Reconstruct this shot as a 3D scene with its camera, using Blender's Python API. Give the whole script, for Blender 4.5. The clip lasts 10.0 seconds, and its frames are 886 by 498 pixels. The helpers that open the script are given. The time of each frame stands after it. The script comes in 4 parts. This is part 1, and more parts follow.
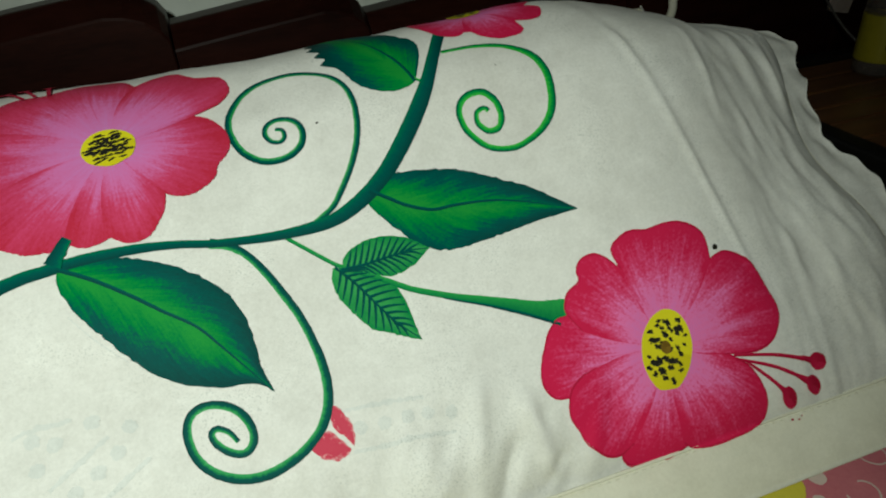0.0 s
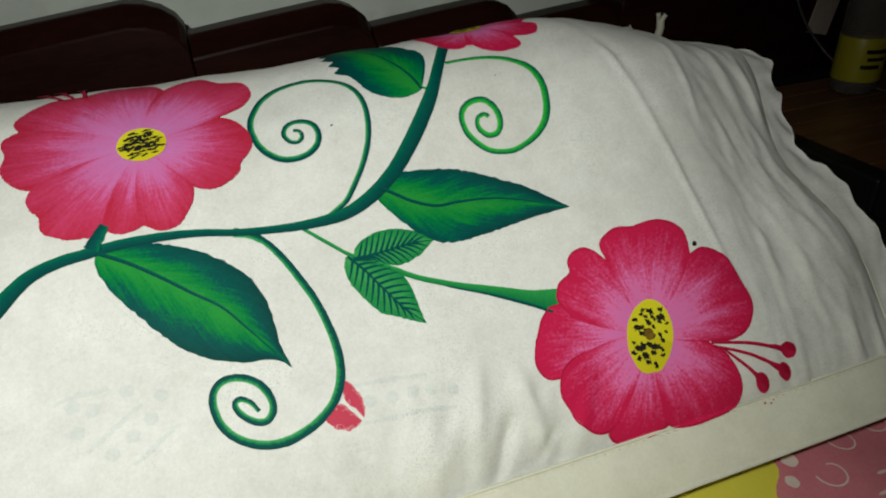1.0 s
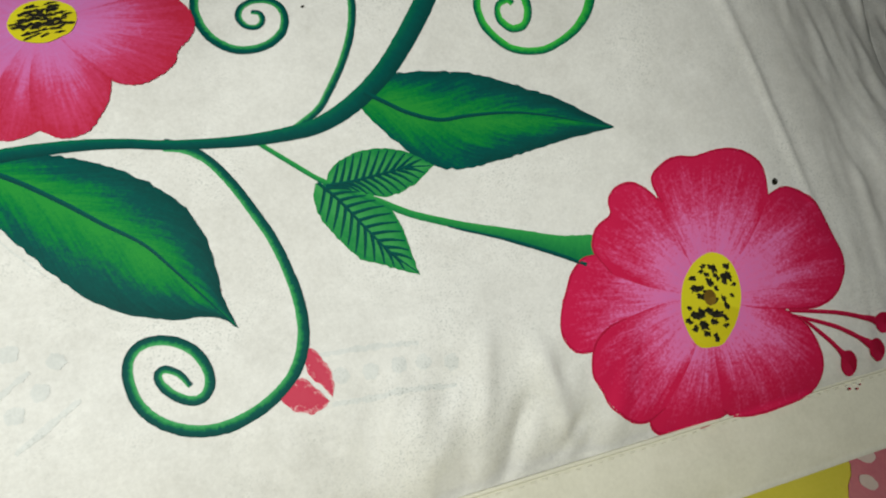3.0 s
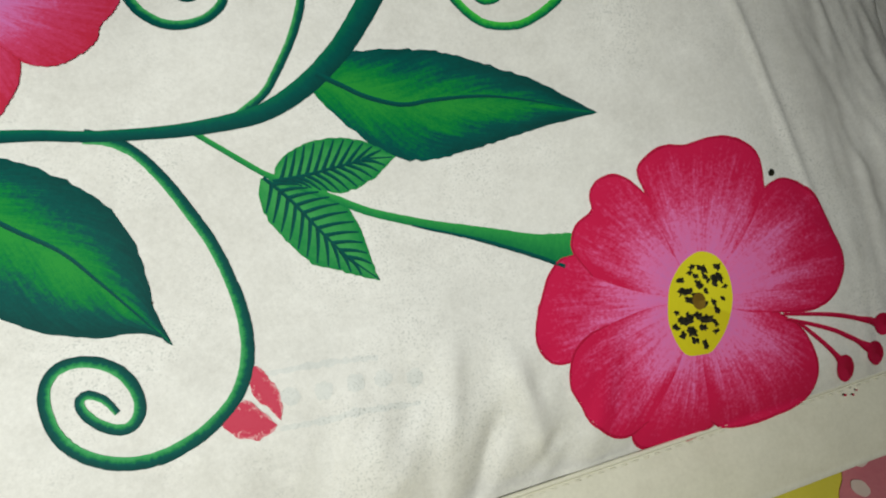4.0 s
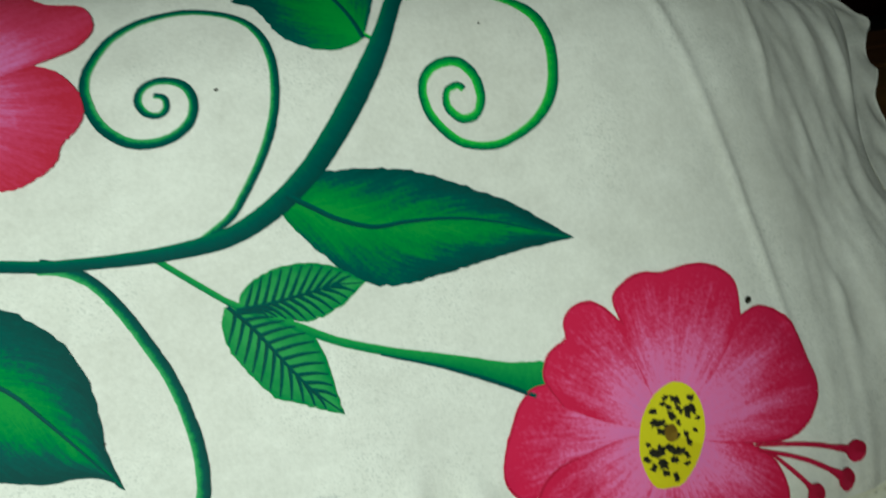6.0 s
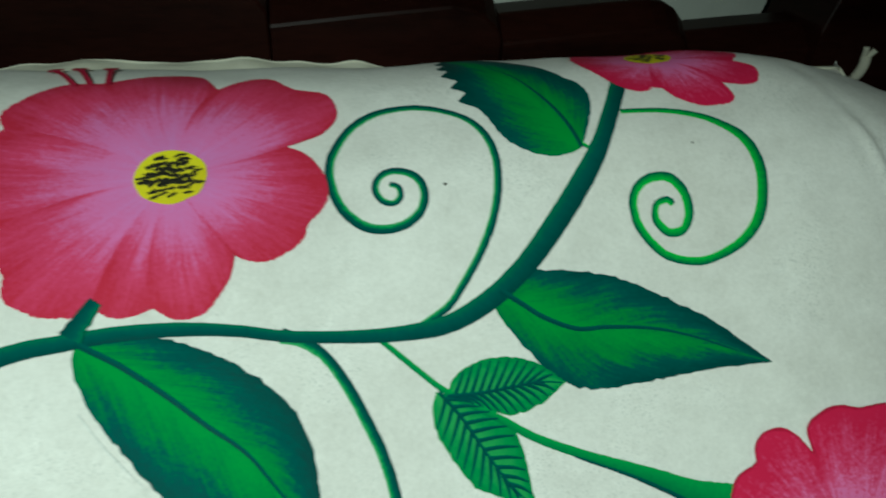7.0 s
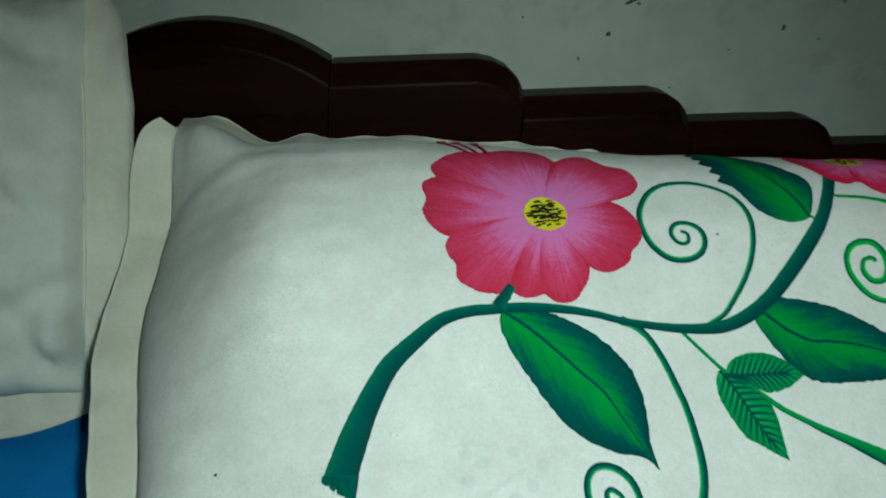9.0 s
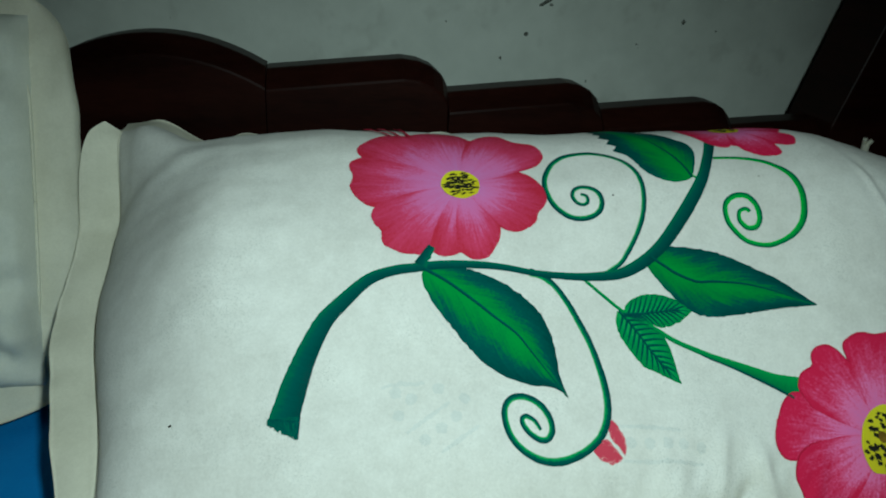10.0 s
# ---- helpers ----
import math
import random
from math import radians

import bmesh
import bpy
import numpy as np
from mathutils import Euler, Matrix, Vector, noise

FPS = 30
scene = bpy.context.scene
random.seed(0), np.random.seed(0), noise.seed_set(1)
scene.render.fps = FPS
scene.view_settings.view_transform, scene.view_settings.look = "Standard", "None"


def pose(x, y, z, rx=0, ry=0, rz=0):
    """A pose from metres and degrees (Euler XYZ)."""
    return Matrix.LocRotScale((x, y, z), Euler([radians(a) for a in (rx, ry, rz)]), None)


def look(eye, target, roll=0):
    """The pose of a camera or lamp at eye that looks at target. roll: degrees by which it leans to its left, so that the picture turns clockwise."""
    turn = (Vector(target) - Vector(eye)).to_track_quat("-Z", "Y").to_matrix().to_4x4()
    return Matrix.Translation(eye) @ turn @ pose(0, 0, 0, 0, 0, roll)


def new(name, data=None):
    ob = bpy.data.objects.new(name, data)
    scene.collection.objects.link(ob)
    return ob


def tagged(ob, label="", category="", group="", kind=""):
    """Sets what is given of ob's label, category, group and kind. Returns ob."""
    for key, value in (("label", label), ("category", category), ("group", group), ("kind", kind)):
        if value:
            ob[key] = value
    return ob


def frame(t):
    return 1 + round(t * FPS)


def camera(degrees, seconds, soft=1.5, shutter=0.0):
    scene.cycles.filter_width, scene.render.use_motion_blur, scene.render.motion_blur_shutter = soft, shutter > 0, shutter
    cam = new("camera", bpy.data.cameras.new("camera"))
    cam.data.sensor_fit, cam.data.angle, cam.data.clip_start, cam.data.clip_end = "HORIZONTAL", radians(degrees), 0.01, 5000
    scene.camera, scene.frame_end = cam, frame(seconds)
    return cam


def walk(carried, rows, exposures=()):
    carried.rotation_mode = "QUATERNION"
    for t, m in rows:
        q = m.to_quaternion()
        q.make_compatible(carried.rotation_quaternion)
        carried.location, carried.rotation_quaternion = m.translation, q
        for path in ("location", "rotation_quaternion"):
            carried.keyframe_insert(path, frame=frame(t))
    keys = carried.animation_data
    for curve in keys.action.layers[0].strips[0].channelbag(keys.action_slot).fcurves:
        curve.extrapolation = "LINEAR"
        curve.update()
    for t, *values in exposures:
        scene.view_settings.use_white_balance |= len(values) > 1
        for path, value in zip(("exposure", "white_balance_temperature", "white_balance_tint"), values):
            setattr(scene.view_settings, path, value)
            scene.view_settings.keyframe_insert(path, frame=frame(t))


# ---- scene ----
cam = camera(67.9, 10.0, soft=2.0, shutter=0.35)
PATH = [
    (0, (0.058, 0.045, 0.462), (0.566, 1.665, -0.595), -4.1),
    (0.5, (0.049, 0.033, 0.465), (0.618, 1.644, -0.575), -2.6),
    (1, (0.041, 0.014, 0.468), (0.58, 1.649, -0.55), -3.0),
    (1.5, (0.043, 0.034, 0.449), (0.583, 1.656, -0.588), -2.1),
    (2, (0.049, 0.051, 0.443), (0.564, 1.638, -0.66), -2.0),
    (2.5, (0.056, 0.066, 0.433), (0.549, 1.617, -0.73), -1.6),
    (2.7, (0.061, 0.075, 0.423), (0.534, 1.629, -0.743), -1.8),
    (4, (0.087, 0.115, 0.412), (0.58, 1.585, -0.852), -1.0),
    (4.5, (0.096, 0.125, 0.407), (0.59, 1.566, -0.888), -1.0),
    (5, (0.111, 0.121, 0.406), (0.626, 1.557, -0.888), -1.6),
    (5.2, (0.117, 0.125, 0.412), (0.651, 1.515, -0.924), -0.8),
    (6.3, (0.097, 0.152, 0.452), (0.599, 1.694, -0.718), 2.8),
    (6.5, (0.091, 0.154, 0.453), (0.528, 1.75, -0.67), 2.6),
    (7, (0.046, 0.166, 0.465), (0.43, 1.767, -0.671), 4.4),
    (7.5, (0.0, 0.158, 0.474), (0.347, 1.792, -0.625), 5.7),
    (8, (-0.057, 0.139, 0.483), (0.24, 1.81, -0.577), 6.9),
    (8.5, (-0.114, 0.102, 0.493), (0.133, 1.837, -0.471), 8.8),
    (9, (-0.115, 0.054, 0.492), (0.127, 1.816, -0.423), 6.4),
    (9.5, (-0.102, 0.018, 0.49), (0.214, 1.784, -0.393), 5.2),
    (10, (-0.098, -0.004, 0.486), (0.258, 1.768, -0.37), 4.6),
]
GLOW = [(0.0, -0.2, 6500, -8), (1.0, -0.14, 6500, 1), (2.5, -0.13, 6500, 4), (5.0, -0.12, 6500, 4), (6.5, -0.22, 6050, -20), (8.0, -0.34, 5750, -16), (10.0, -0.38, 5550, -18)]
walk(cam, [(t, look(eye, target, roll)) for t, eye, target, roll in PATH], GLOW)

# ---- light ----
world = bpy.data.worlds.new("room_air")
scene.world = world
world.use_nodes = True
world.node_tree.nodes["Background"].inputs["Color"].default_value = (0.75, 0.88, 1.0, 1)
world.node_tree.nodes["Background"].inputs["Strength"].default_value = 0.006


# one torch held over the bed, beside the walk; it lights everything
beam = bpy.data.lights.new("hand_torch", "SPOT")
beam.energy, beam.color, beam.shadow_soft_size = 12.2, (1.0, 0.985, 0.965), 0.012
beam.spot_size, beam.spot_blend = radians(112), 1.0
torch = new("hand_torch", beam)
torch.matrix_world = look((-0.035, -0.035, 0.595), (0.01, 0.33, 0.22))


# ---- materials ----
def node_mat(name, rough=0.8, metal=0.0, coat=0.0, gloss=0.5):
    m = bpy.data.materials.new(name)
    m.use_nodes = True
    b = m.node_tree.nodes["Principled BSDF"]
    b.inputs["Roughness"].default_value, b.inputs["Metallic"].default_value = rough, metal
    b.inputs["Coat Weight"].default_value = coat
    b.inputs["Specular IOR Level"].default_value = gloss
    return m, m.node_tree.nodes, m.node_tree.links, b


def ramp(nodes, stops):
    r = nodes.new("ShaderNodeValToRGB")
    while len(r.color_ramp.elements) < len(stops):
        r.color_ramp.elements.new(0.5)
    for e, (p, c) in zip(r.color_ramp.elements, stops):
        e.position, e.color = p, (*c, 1)
    return r


def noise_tex(nodes, scale, detail=4.0, rough=0.55):
    n = nodes.new("ShaderNodeTexNoise")
    n.inputs["Scale"].default_value, n.inputs["Detail"].default_value, n.inputs["Roughness"].default_value = scale, detail, rough
    return n


def calc(nodes, links, op, a, b, clamp=False):
    n = nodes.new("ShaderNodeMath")
    n.operation, n.use_clamp = op, clamp
    for k, v in enumerate((a, b)):
        if isinstance(v, (int, float)):
            n.inputs[k].default_value = v
        else:
            links.new(v, n.inputs[k])
    return n.outputs[0]


def bump(nodes, links, bsdf, height, strength, distance):
    n = nodes.new("ShaderNodeBump")
    n.inputs["Strength"].default_value, n.inputs["Distance"].default_value = strength, distance
    links.new(height, n.inputs["Height"])
    links.new(n.outputs[0], bsdf.inputs["Normal"])


def mottled(name, dark, light, scale, rough=0.8, relief=0.2, depth=0.001, fine=0.0, coat=0.0, stretch=(1, 1, 1)):
    """A surface whose colour wanders between two tones at two scales, with fine relief."""
    m, nodes, links, b = node_mat(name, rough, 0.0, coat)
    tc, mp = nodes.new("ShaderNodeTexCoord"), nodes.new("ShaderNodeMapping")
    mp.inputs["Scale"].default_value = stretch
    links.new(tc.outputs["Object"], mp.inputs["Vector"])
    big, small = noise_tex(nodes, scale), noise_tex(nodes, fine or scale * 9, 6.0, 0.65)
    links.new(mp.outputs[0], big.inputs["Vector"])
    links.new(mp.outputs[0], small.inputs["Vector"])
    mix = calc(nodes, links, "ADD", calc(nodes, links, "MULTIPLY", big.outputs[0], 0.65), calc(nodes, links, "MULTIPLY", small.outputs[0], 0.35))
    r = ramp(nodes, [(0.32, dark), (0.68, light)])
    links.new(mix, r.inputs[0])
    links.new(r.outputs[0], b.inputs["Base Color"])
    bump(nodes, links, b, small.outputs[0], relief, depth)
    return m


def cloth(name, dark, light, threads=4600.0, relief=0.13, holes=0.0):
    """Plain-woven cotton: crossed threads as fine relief, faint smudges and soft wrinkle shading in the colour."""
    m, nodes, links, b = node_mat(name, 0.92, gloss=0.15)
    b.inputs["Sheen Weight"].default_value = 0.03
    tc = nodes.new("ShaderNodeTexCoord")
    waves = []
    for axis in ("X", "Y"):
        w = nodes.new("ShaderNodeTexWave")
        w.bands_direction = axis
        w.inputs["Scale"].default_value, w.inputs["Distortion"].default_value = threads / 6.28, 1.5
        w.inputs["Detail"].default_value, w.inputs["Detail Scale"].default_value = 1.0, 0.6
        links.new(tc.outputs["Object"], w.inputs["Vector"])
        waves.append(w.outputs["Fac"])
    weave = calc(nodes, links, "ADD", *waves)
    big, mid, grain = noise_tex(nodes, 11.0, 4.0, 0.6), noise_tex(nodes, 75.0, 6.0, 0.75), noise_tex(nodes, 520.0, 3.0, 0.7)
    for n in (big, mid, grain):
        links.new(tc.outputs["Object"], n.inputs["Vector"])
    crush = noise_tex(nodes, 17.0, 3.0, 0.5)
    crush.inputs["Distortion"].default_value = 0.6
    links.new(tc.outputs["Object"], crush.inputs["Vector"])
    thin = calc(nodes, links, "SUBTRACT", 1.0, calc(nodes, links, "MULTIPLY", calc(nodes, links, "ABSOLUTE", calc(nodes, links, "SUBTRACT", crush.outputs[0], 0.5), 0.0), 11.0), True)
    thin = calc(nodes, links, "MULTIPLY", calc(nodes, links, "POWER", thin, 2.0), calc(nodes, links, "MULTIPLY", big.outputs[0], 2.6))
    # mottled tone: dirty marks, and the grey of fine wrinkles put into the colour
    tone = calc(nodes, links, "ADD", calc(nodes, links, "MULTIPLY", big.outputs[0], 0.45), calc(nodes, links, "MULTIPLY", mid.outputs[0], 0.3))
    tone = calc(nodes, links, "ADD", tone, calc(nodes, links, "MULTIPLY", grain.outputs[0], 0.25))
    r = ramp(nodes, [(0.34, dark), (0.64, light)])
    links.new(tone, r.inputs[0])
    own = r.outputs[0]
    if holes:
        # thin worn places where the gaps of the weave show dark
        pin, worn = noise_tex(nodes, 1150.0, 1.0, 0.5), noise_tex(nodes, 21.0, 3.0, 0.6)
        for n in (pin, worn):
            links.new(tc.outputs["Object"], n.inputs["Vector"])
        dots, area = ramp(nodes, [(0.55, (0, 0, 0)), (0.68, (1, 1, 1))]), ramp(nodes, [(0.46, (0.12, 0.12, 0.12)), (0.62, (1, 1, 1))])
        links.new(pin.outputs[0], dots.inputs[0])
        links.new(worn.outputs[0], area.inputs[0])
        mix = nodes.new("ShaderNodeMixRGB")
        mix.inputs[2].default_value = (0.36, 0.38, 0.35, 1)
        links.new(calc(nodes, links, "MULTIPLY", calc(nodes, links, "MULTIPLY", dots.outputs[0], area.outputs[0]), holes), mix.inputs[0])
        links.new(own, mix.inputs[1])
        own = mix.outputs[0]
    links.new(own, b.inputs["Base Color"])
    bump(nodes, links, b, calc(nodes, links, "ADD", weave, calc(nodes, links, "ADD", calc(nodes, links, "ADD", calc(nodes, links, "MULTIPLY", mid.outputs[0], 2.1), calc(nodes, links, "MULTIPLY", thin, 3.0)), calc(nodes, links, "MULTIPLY", grain.outputs[0], 1.5))), relief, 0.0004)
    return m


def brushed(name, stops, along, across, amount, tip=0.0, rough=0.62, use="v", slant=0.0, grain=0.6):
    """Fabric paint laid with a brush: the colour runs across the shape and is broken into strokes."""
    m, nodes, links, b = node_mat(name, rough, gloss=0.09)
    uv, sep = nodes.new("ShaderNodeUVMap"), nodes.new("ShaderNodeSeparateXYZ")
    links.new(uv.outputs[0], sep.inputs[0])
    x, y = sep.outputs[0], sep.outputs[1]
    com = nodes.new("ShaderNodeCombineXYZ")
    links.new(calc(nodes, links, "SUBTRACT", calc(nodes, links, "MULTIPLY", x, along), calc(nodes, links, "MULTIPLY", y, slant)), com.inputs[0])
    links.new(calc(nodes, links, "MULTIPLY", y, across), com.inputs[1])
    oi = nodes.new("ShaderNodeObjectInfo")
    tc, place = nodes.new("ShaderNodeTexCoord"), nodes.new("ShaderNodeSeparateXYZ")
    links.new(tc.outputs["Object"], place.inputs[0])
    drift = calc(nodes, links, "MULTIPLY", calc(nodes, links, "ADD", place.outputs[0], calc(nodes, links, "MULTIPLY", place.outputs[1], -1.0)), 14.0)
    links.new(calc(nodes, links, "ADD", calc(nodes, links, "MULTIPLY", oi.outputs["Random"], 37.0), drift), com.inputs[2])
    streak = noise_tex(nodes, 1.0, 5.0, 0.68)
    links.new(com.outputs[0], streak.inputs["Vector"])
    wide = nodes.new("ShaderNodeVectorMath")
    wide.operation = "MULTIPLY"
    wide.inputs[1].default_value = (1.3, 4.2, 1.0) if use == "u" else (3.6, 1.3, 1.0)
    links.new(com.outputs[0], wide.inputs[0])
    hair = noise_tex(nodes, 1.0, 4.0, 0.75)
    links.new(wide.outputs[0], hair.inputs["Vector"])
    blot = noise_tex(nodes, 70.0, 4.0)
    links.new(tc.outputs["Object"], blot.inputs["Vector"])
    base = y if use == "v" else x
    f = calc(nodes, links, "ADD", base, calc(nodes, links, "MULTIPLY", calc(nodes, links, "SUBTRACT", streak.outputs[0], 0.5), amount))
    f = calc(nodes, links, "ADD", f, calc(nodes, links, "MULTIPLY", calc(nodes, links, "SUBTRACT", hair.outputs[0], 0.5), amount * 0.85))
    f = calc(nodes, links, "ADD", f, calc(nodes, links, "MULTIPLY", calc(nodes, links, "SUBTRACT", blot.outputs[0], 0.5), amount * 0.35))
    grit = noise_tex(nodes, 620.0, 3.0, 0.8)
    links.new(tc.outputs["Object"], grit.inputs["Vector"])
    f = calc(nodes, links, "ADD", f, calc(nodes, links, "MULTIPLY", calc(nodes, links, "SUBTRACT", grit.outputs[0], 0.5), amount * grain))
    if tip:
        f = calc(nodes, links, "ADD", f, calc(nodes, links, "MULTIPLY", calc(nodes, links, "POWER", x, 2.5), tip))
    r = ramp(nodes, stops)
    links.new(f, r.inputs[0])
    links.new(r.outputs[0], b.inputs["Base Color"])
    weave = noise_tex(nodes, 1400.0, 2.0)
    links.new(tc.outputs["Object"], weave.inputs["Vector"])
    bump(nodes, links, b, calc(nodes, links, "ADD", streak.outputs[0], weave.outputs[0]), 0.3, 0.0003)
    return m


COTTON = cloth("white_cotton", (0.57, 0.56, 0.515), (0.81, 0.805, 0.76), holes=0.42)
CREAM = cloth("cream_cotton", (0.60, 0.58, 0.46), (0.77, 0.75, 0.62))
OLD_COTTON = cloth("greyed_cotton", (0.58, 0.60, 0.52), (0.74, 0.75, 0.67))
TEAL, DEEP, GREEN, LIME = (0.0, 0.075, 0.062), (0.001, 0.048, 0.043), (0.003, 0.18, 0.036), (0.02, 0.245, 0.035)
PETAL = brushed("petal_paint", [(0.1, (0.66, 0.17, 0.44)), (0.38, (0.72, 0.16, 0.39)), (0.60, (0.63, 0.055, 0.17)), (0.82, (0.55, 0.011, 0.068))], 2.2, 9.0, 0.72, use="u", grain=1.15)
PETAL_ROSE = brushed("rose_petal_paint", [(0.1, (0.55, 0.18, 0.45)), (0.40, (0.58, 0.14, 0.36)), (0.66, (0.52, 0.045, 0.13)), (0.95, (0.43, 0.018, 0.05))], 2.0, 8.0, 0.55, use="u", grain=0.8)
CRIMSON = brushed("crimson_paint", [(0.2, (0.36, 0.006, 0.035)), (0.8, (0.48, 0.012, 0.06))], 60.0, 2.0, 0.6)
BUD = brushed("thin_red_paint", [(0.15, (0.50, 0.05, 0.09)), (0.6, (0.50, 0.04, 0.08)), (0.85, (0.64, 0.32, 0.33))], 12.0, 5.0, 1.4, grain=1.2)
LEAF = brushed("leaf_paint", [(0.08, LIME), (0.36, GREEN), (0.60, TEAL), (0.95, DEEP)], 11.0, 1.4, 0.66, tip=0.45, slant=5.0, grain=0.8)
STEM = brushed("stem_paint", [(0.1, (0.002, 0.12, 0.06)), (0.4, TEAL), (0.9, DEEP)], 55.0, 1.5, 0.5)
VINE = brushed("vine_paint", [(0.06, (0.06, 0.33, 0.11)), (0.32, (0.015, 0.20, 0.055)), (0.50, TEAL), (0.9, DEEP)], 60.0, 1.2, 0.5)
VINE_LIGHT = brushed("light_vine_paint", [(0.15, (0.05, 0.42, 0.05)), (0.55, (0.01, 0.27, 0.04)), (0.85, (0.0, 0.085, 0.05))], 70.0, 1.2, 0.7)
YOUNG = brushed("young_leaf_paint", [(0.1, (0.045, 0.30, 0.075)), (0.8, (0.012, 0.20, 0.05))], 6.0, 3.0, 0.8)
VEIN = brushed("vein_paint", [(0.2, DEEP), (0.8, TEAL)], 60.0, 1.0, 0.5)
YELLOW = brushed("yellow_paint", [(0.3, (0.66, 0.60, 0.02)), (0.9, (0.58, 0.50, 0.015))], 5.0, 5.0, 0.5)
TWIG_PAINT = brushed("twig_paint", [(0.1, (0.03, 0.29, 0.06)), (0.9, (0.008, 0.17, 0.05))], 40.0, 2.0, 0.7)
BLACK = brushed("black_paint", [(0.3, (0.012, 0.012, 0.008)), (0.9, (0.035, 0.03, 0.02))], 5.0, 5.0, 0.5)
BROWN = brushed("brown_paint", [(0.3, (0.14, 0.08, 0.01)), (0.9, (0.2, 0.12, 0.015))], 5.0, 5.0, 0.5)
GHOST = cloth("print_showing_through", (0.53, 0.545, 0.515), (0.73, 0.74, 0.705), holes=0.8)
VARNISH = mottled("dark_varnished_wood", (0.003, 0.0009, 0.0006), (0.021, 0.0056, 0.0037), 5.0, 0.36, 0.08, 0.0008, 60.0, 0.0, (1, 1, 6))
VARNISH.node_tree.nodes["Principled BSDF"].inputs["Specular IOR Level"].default_value = 0.08
PLASTER = mottled("old_wall_plaster", (0.46, 0.49, 0.44), (0.63, 0.66, 0.60), 3.5, 0.85, 0.35, 0.002, 28.0)
def stained(m):
    """Sparse dark specks and rubbed stains over a material's own colour."""
    nodes, links = m.node_tree.nodes, m.node_tree.links
    b = nodes["Principled BSDF"]
    own = b.inputs["Base Color"].links[0].from_socket
    tc = nodes.new("ShaderNodeTexCoord")
    for scale, low, high, tone in ((7.0, 0.58, 0.72, (0.22, 0.23, 0.20)), (19.0, 0.60, 0.70, (0.33, 0.34, 0.30)), (48.0, 0.735, 0.755, (0.05, 0.05, 0.04))):
        n = noise_tex(nodes, scale, 3.0, 0.6)
        links.new(tc.outputs["Object"], n.inputs["Vector"])
        r = ramp(nodes, [(low, (0, 0, 0)), (high, (0.8, 0.8, 0.8) if scale > 30 else (0.32, 0.32, 0.32))])
        links.new(n.outputs[0], r.inputs[0])
        mix = nodes.new("ShaderNodeMixRGB")
        mix.inputs[2].default_value = (*tone, 1)
        links.new(r.outputs[0], mix.inputs[0])
        links.new(own, mix.inputs[1])
        own = mix.outputs[0]
    links.new(own, b.inputs["Base Color"])


stained(PLASTER)
STAIN = mottled("dark_wall_stain", (0.05, 0.055, 0.045), (0.16, 0.165, 0.14), 60.0, 0.9, 0.3, 0.0006, 500.0)
SHEET = mottled("yellow_sheet", (0.60, 0.54, 0.04), (0.70, 0.62, 0.07), 12.0, 0.9, 0.2, 0.0005, 400.0)
PINK = mottled("pink_print", (0.50, 0.13, 0.17), (0.62, 0.22, 0.24), 20.0, 0.9, 0.2, 0.0005, 400.0)
PALE = mottled("pale_print", (0.62, 0.50, 0.44), (0.72, 0.60, 0.54), 30.0, 0.9, 0.2, 0.0005, 400.0)
BLUE = mottled("blue_sheet", (0.015, 0.16, 0.50), (0.03, 0.24, 0.62), 14.0, 0.9, 0.2, 0.0005, 400.0)
TIMBER = mottled("brown_planks", (0.07, 0.028, 0.011), (0.19, 0.085, 0.032), 6.0, 0.4, 0.15, 0.0006, 70.0, 0.1, (1, 9, 9))
IRON = mottled("black_iron", (0.004, 0.004, 0.004), (0.010, 0.009, 0.008), 10.0, 0.4, 0.1, 0.0004)
FLOOR = mottled("grey_floor", (0.10, 0.10, 0.095), (0.18, 0.18, 0.17), 4.0, 0.6, 0.2, 0.001)
CEILING = mottled("white_ceiling", (0.60, 0.60, 0.57), (0.70, 0.70, 0.67), 2.0, 0.9, 0.2, 0.001)
GOLD_LABEL = mottled("yellow_label", (0.30, 0.26, 0.015), (0.42, 0.35, 0.025), 20.0, 0.35, 0.05, 0.0003)
SCRAP = mottled("pale_paper", (0.30, 0.24, 0.21), (0.42, 0.35, 0.31), 20.0, 0.8, 0.2, 0.0004)
WIRE = mottled("dark_cable", (0.05, 0.045, 0.042), (0.09, 0.085, 0.08), 20.0, 0.12, 0.05, 0.0002)
GLASS, _n, _l, _b = node_mat("bottle_plastic", 0.08)
_b.inputs["Base Color"].default_value = (0.72, 0.62, 0.55, 1)
_b.inputs["Transmission Weight"].default_value, _b.inputs["IOR"].default_value = 0.9, 1.4


# ---- shapes ----
def mesh_of(name, verts, faces, uvs=None, smooth=True):
    me = bpy.data.meshes.new(name)
    me.from_pydata([tuple(v) for v in verts], [], faces)
    if uvs is not None:
        layer = me.uv_layers.new(name="UVMap")
        for loop in me.loops:
            layer.data[loop.index].uv = uvs[loop.vertex_index]
    if smooth:
        me.shade_smooth()
    me.update()
    return me


def piece(name, me, material, parent=None, label=""):
    ob = new(name, me)
    me.materials.append(material)
    if parent:
        ob.parent = parent
    return tagged(ob, label)


def part(name, bm, material, parent=None, label="", smooth=False):
    me = bpy.data.meshes.new(name)
    bm.normal_update()
    bm.to_mesh(me)
    bm.free()
    if smooth:
        me.shade_smooth()
    return piece(name, me, material, parent, label)


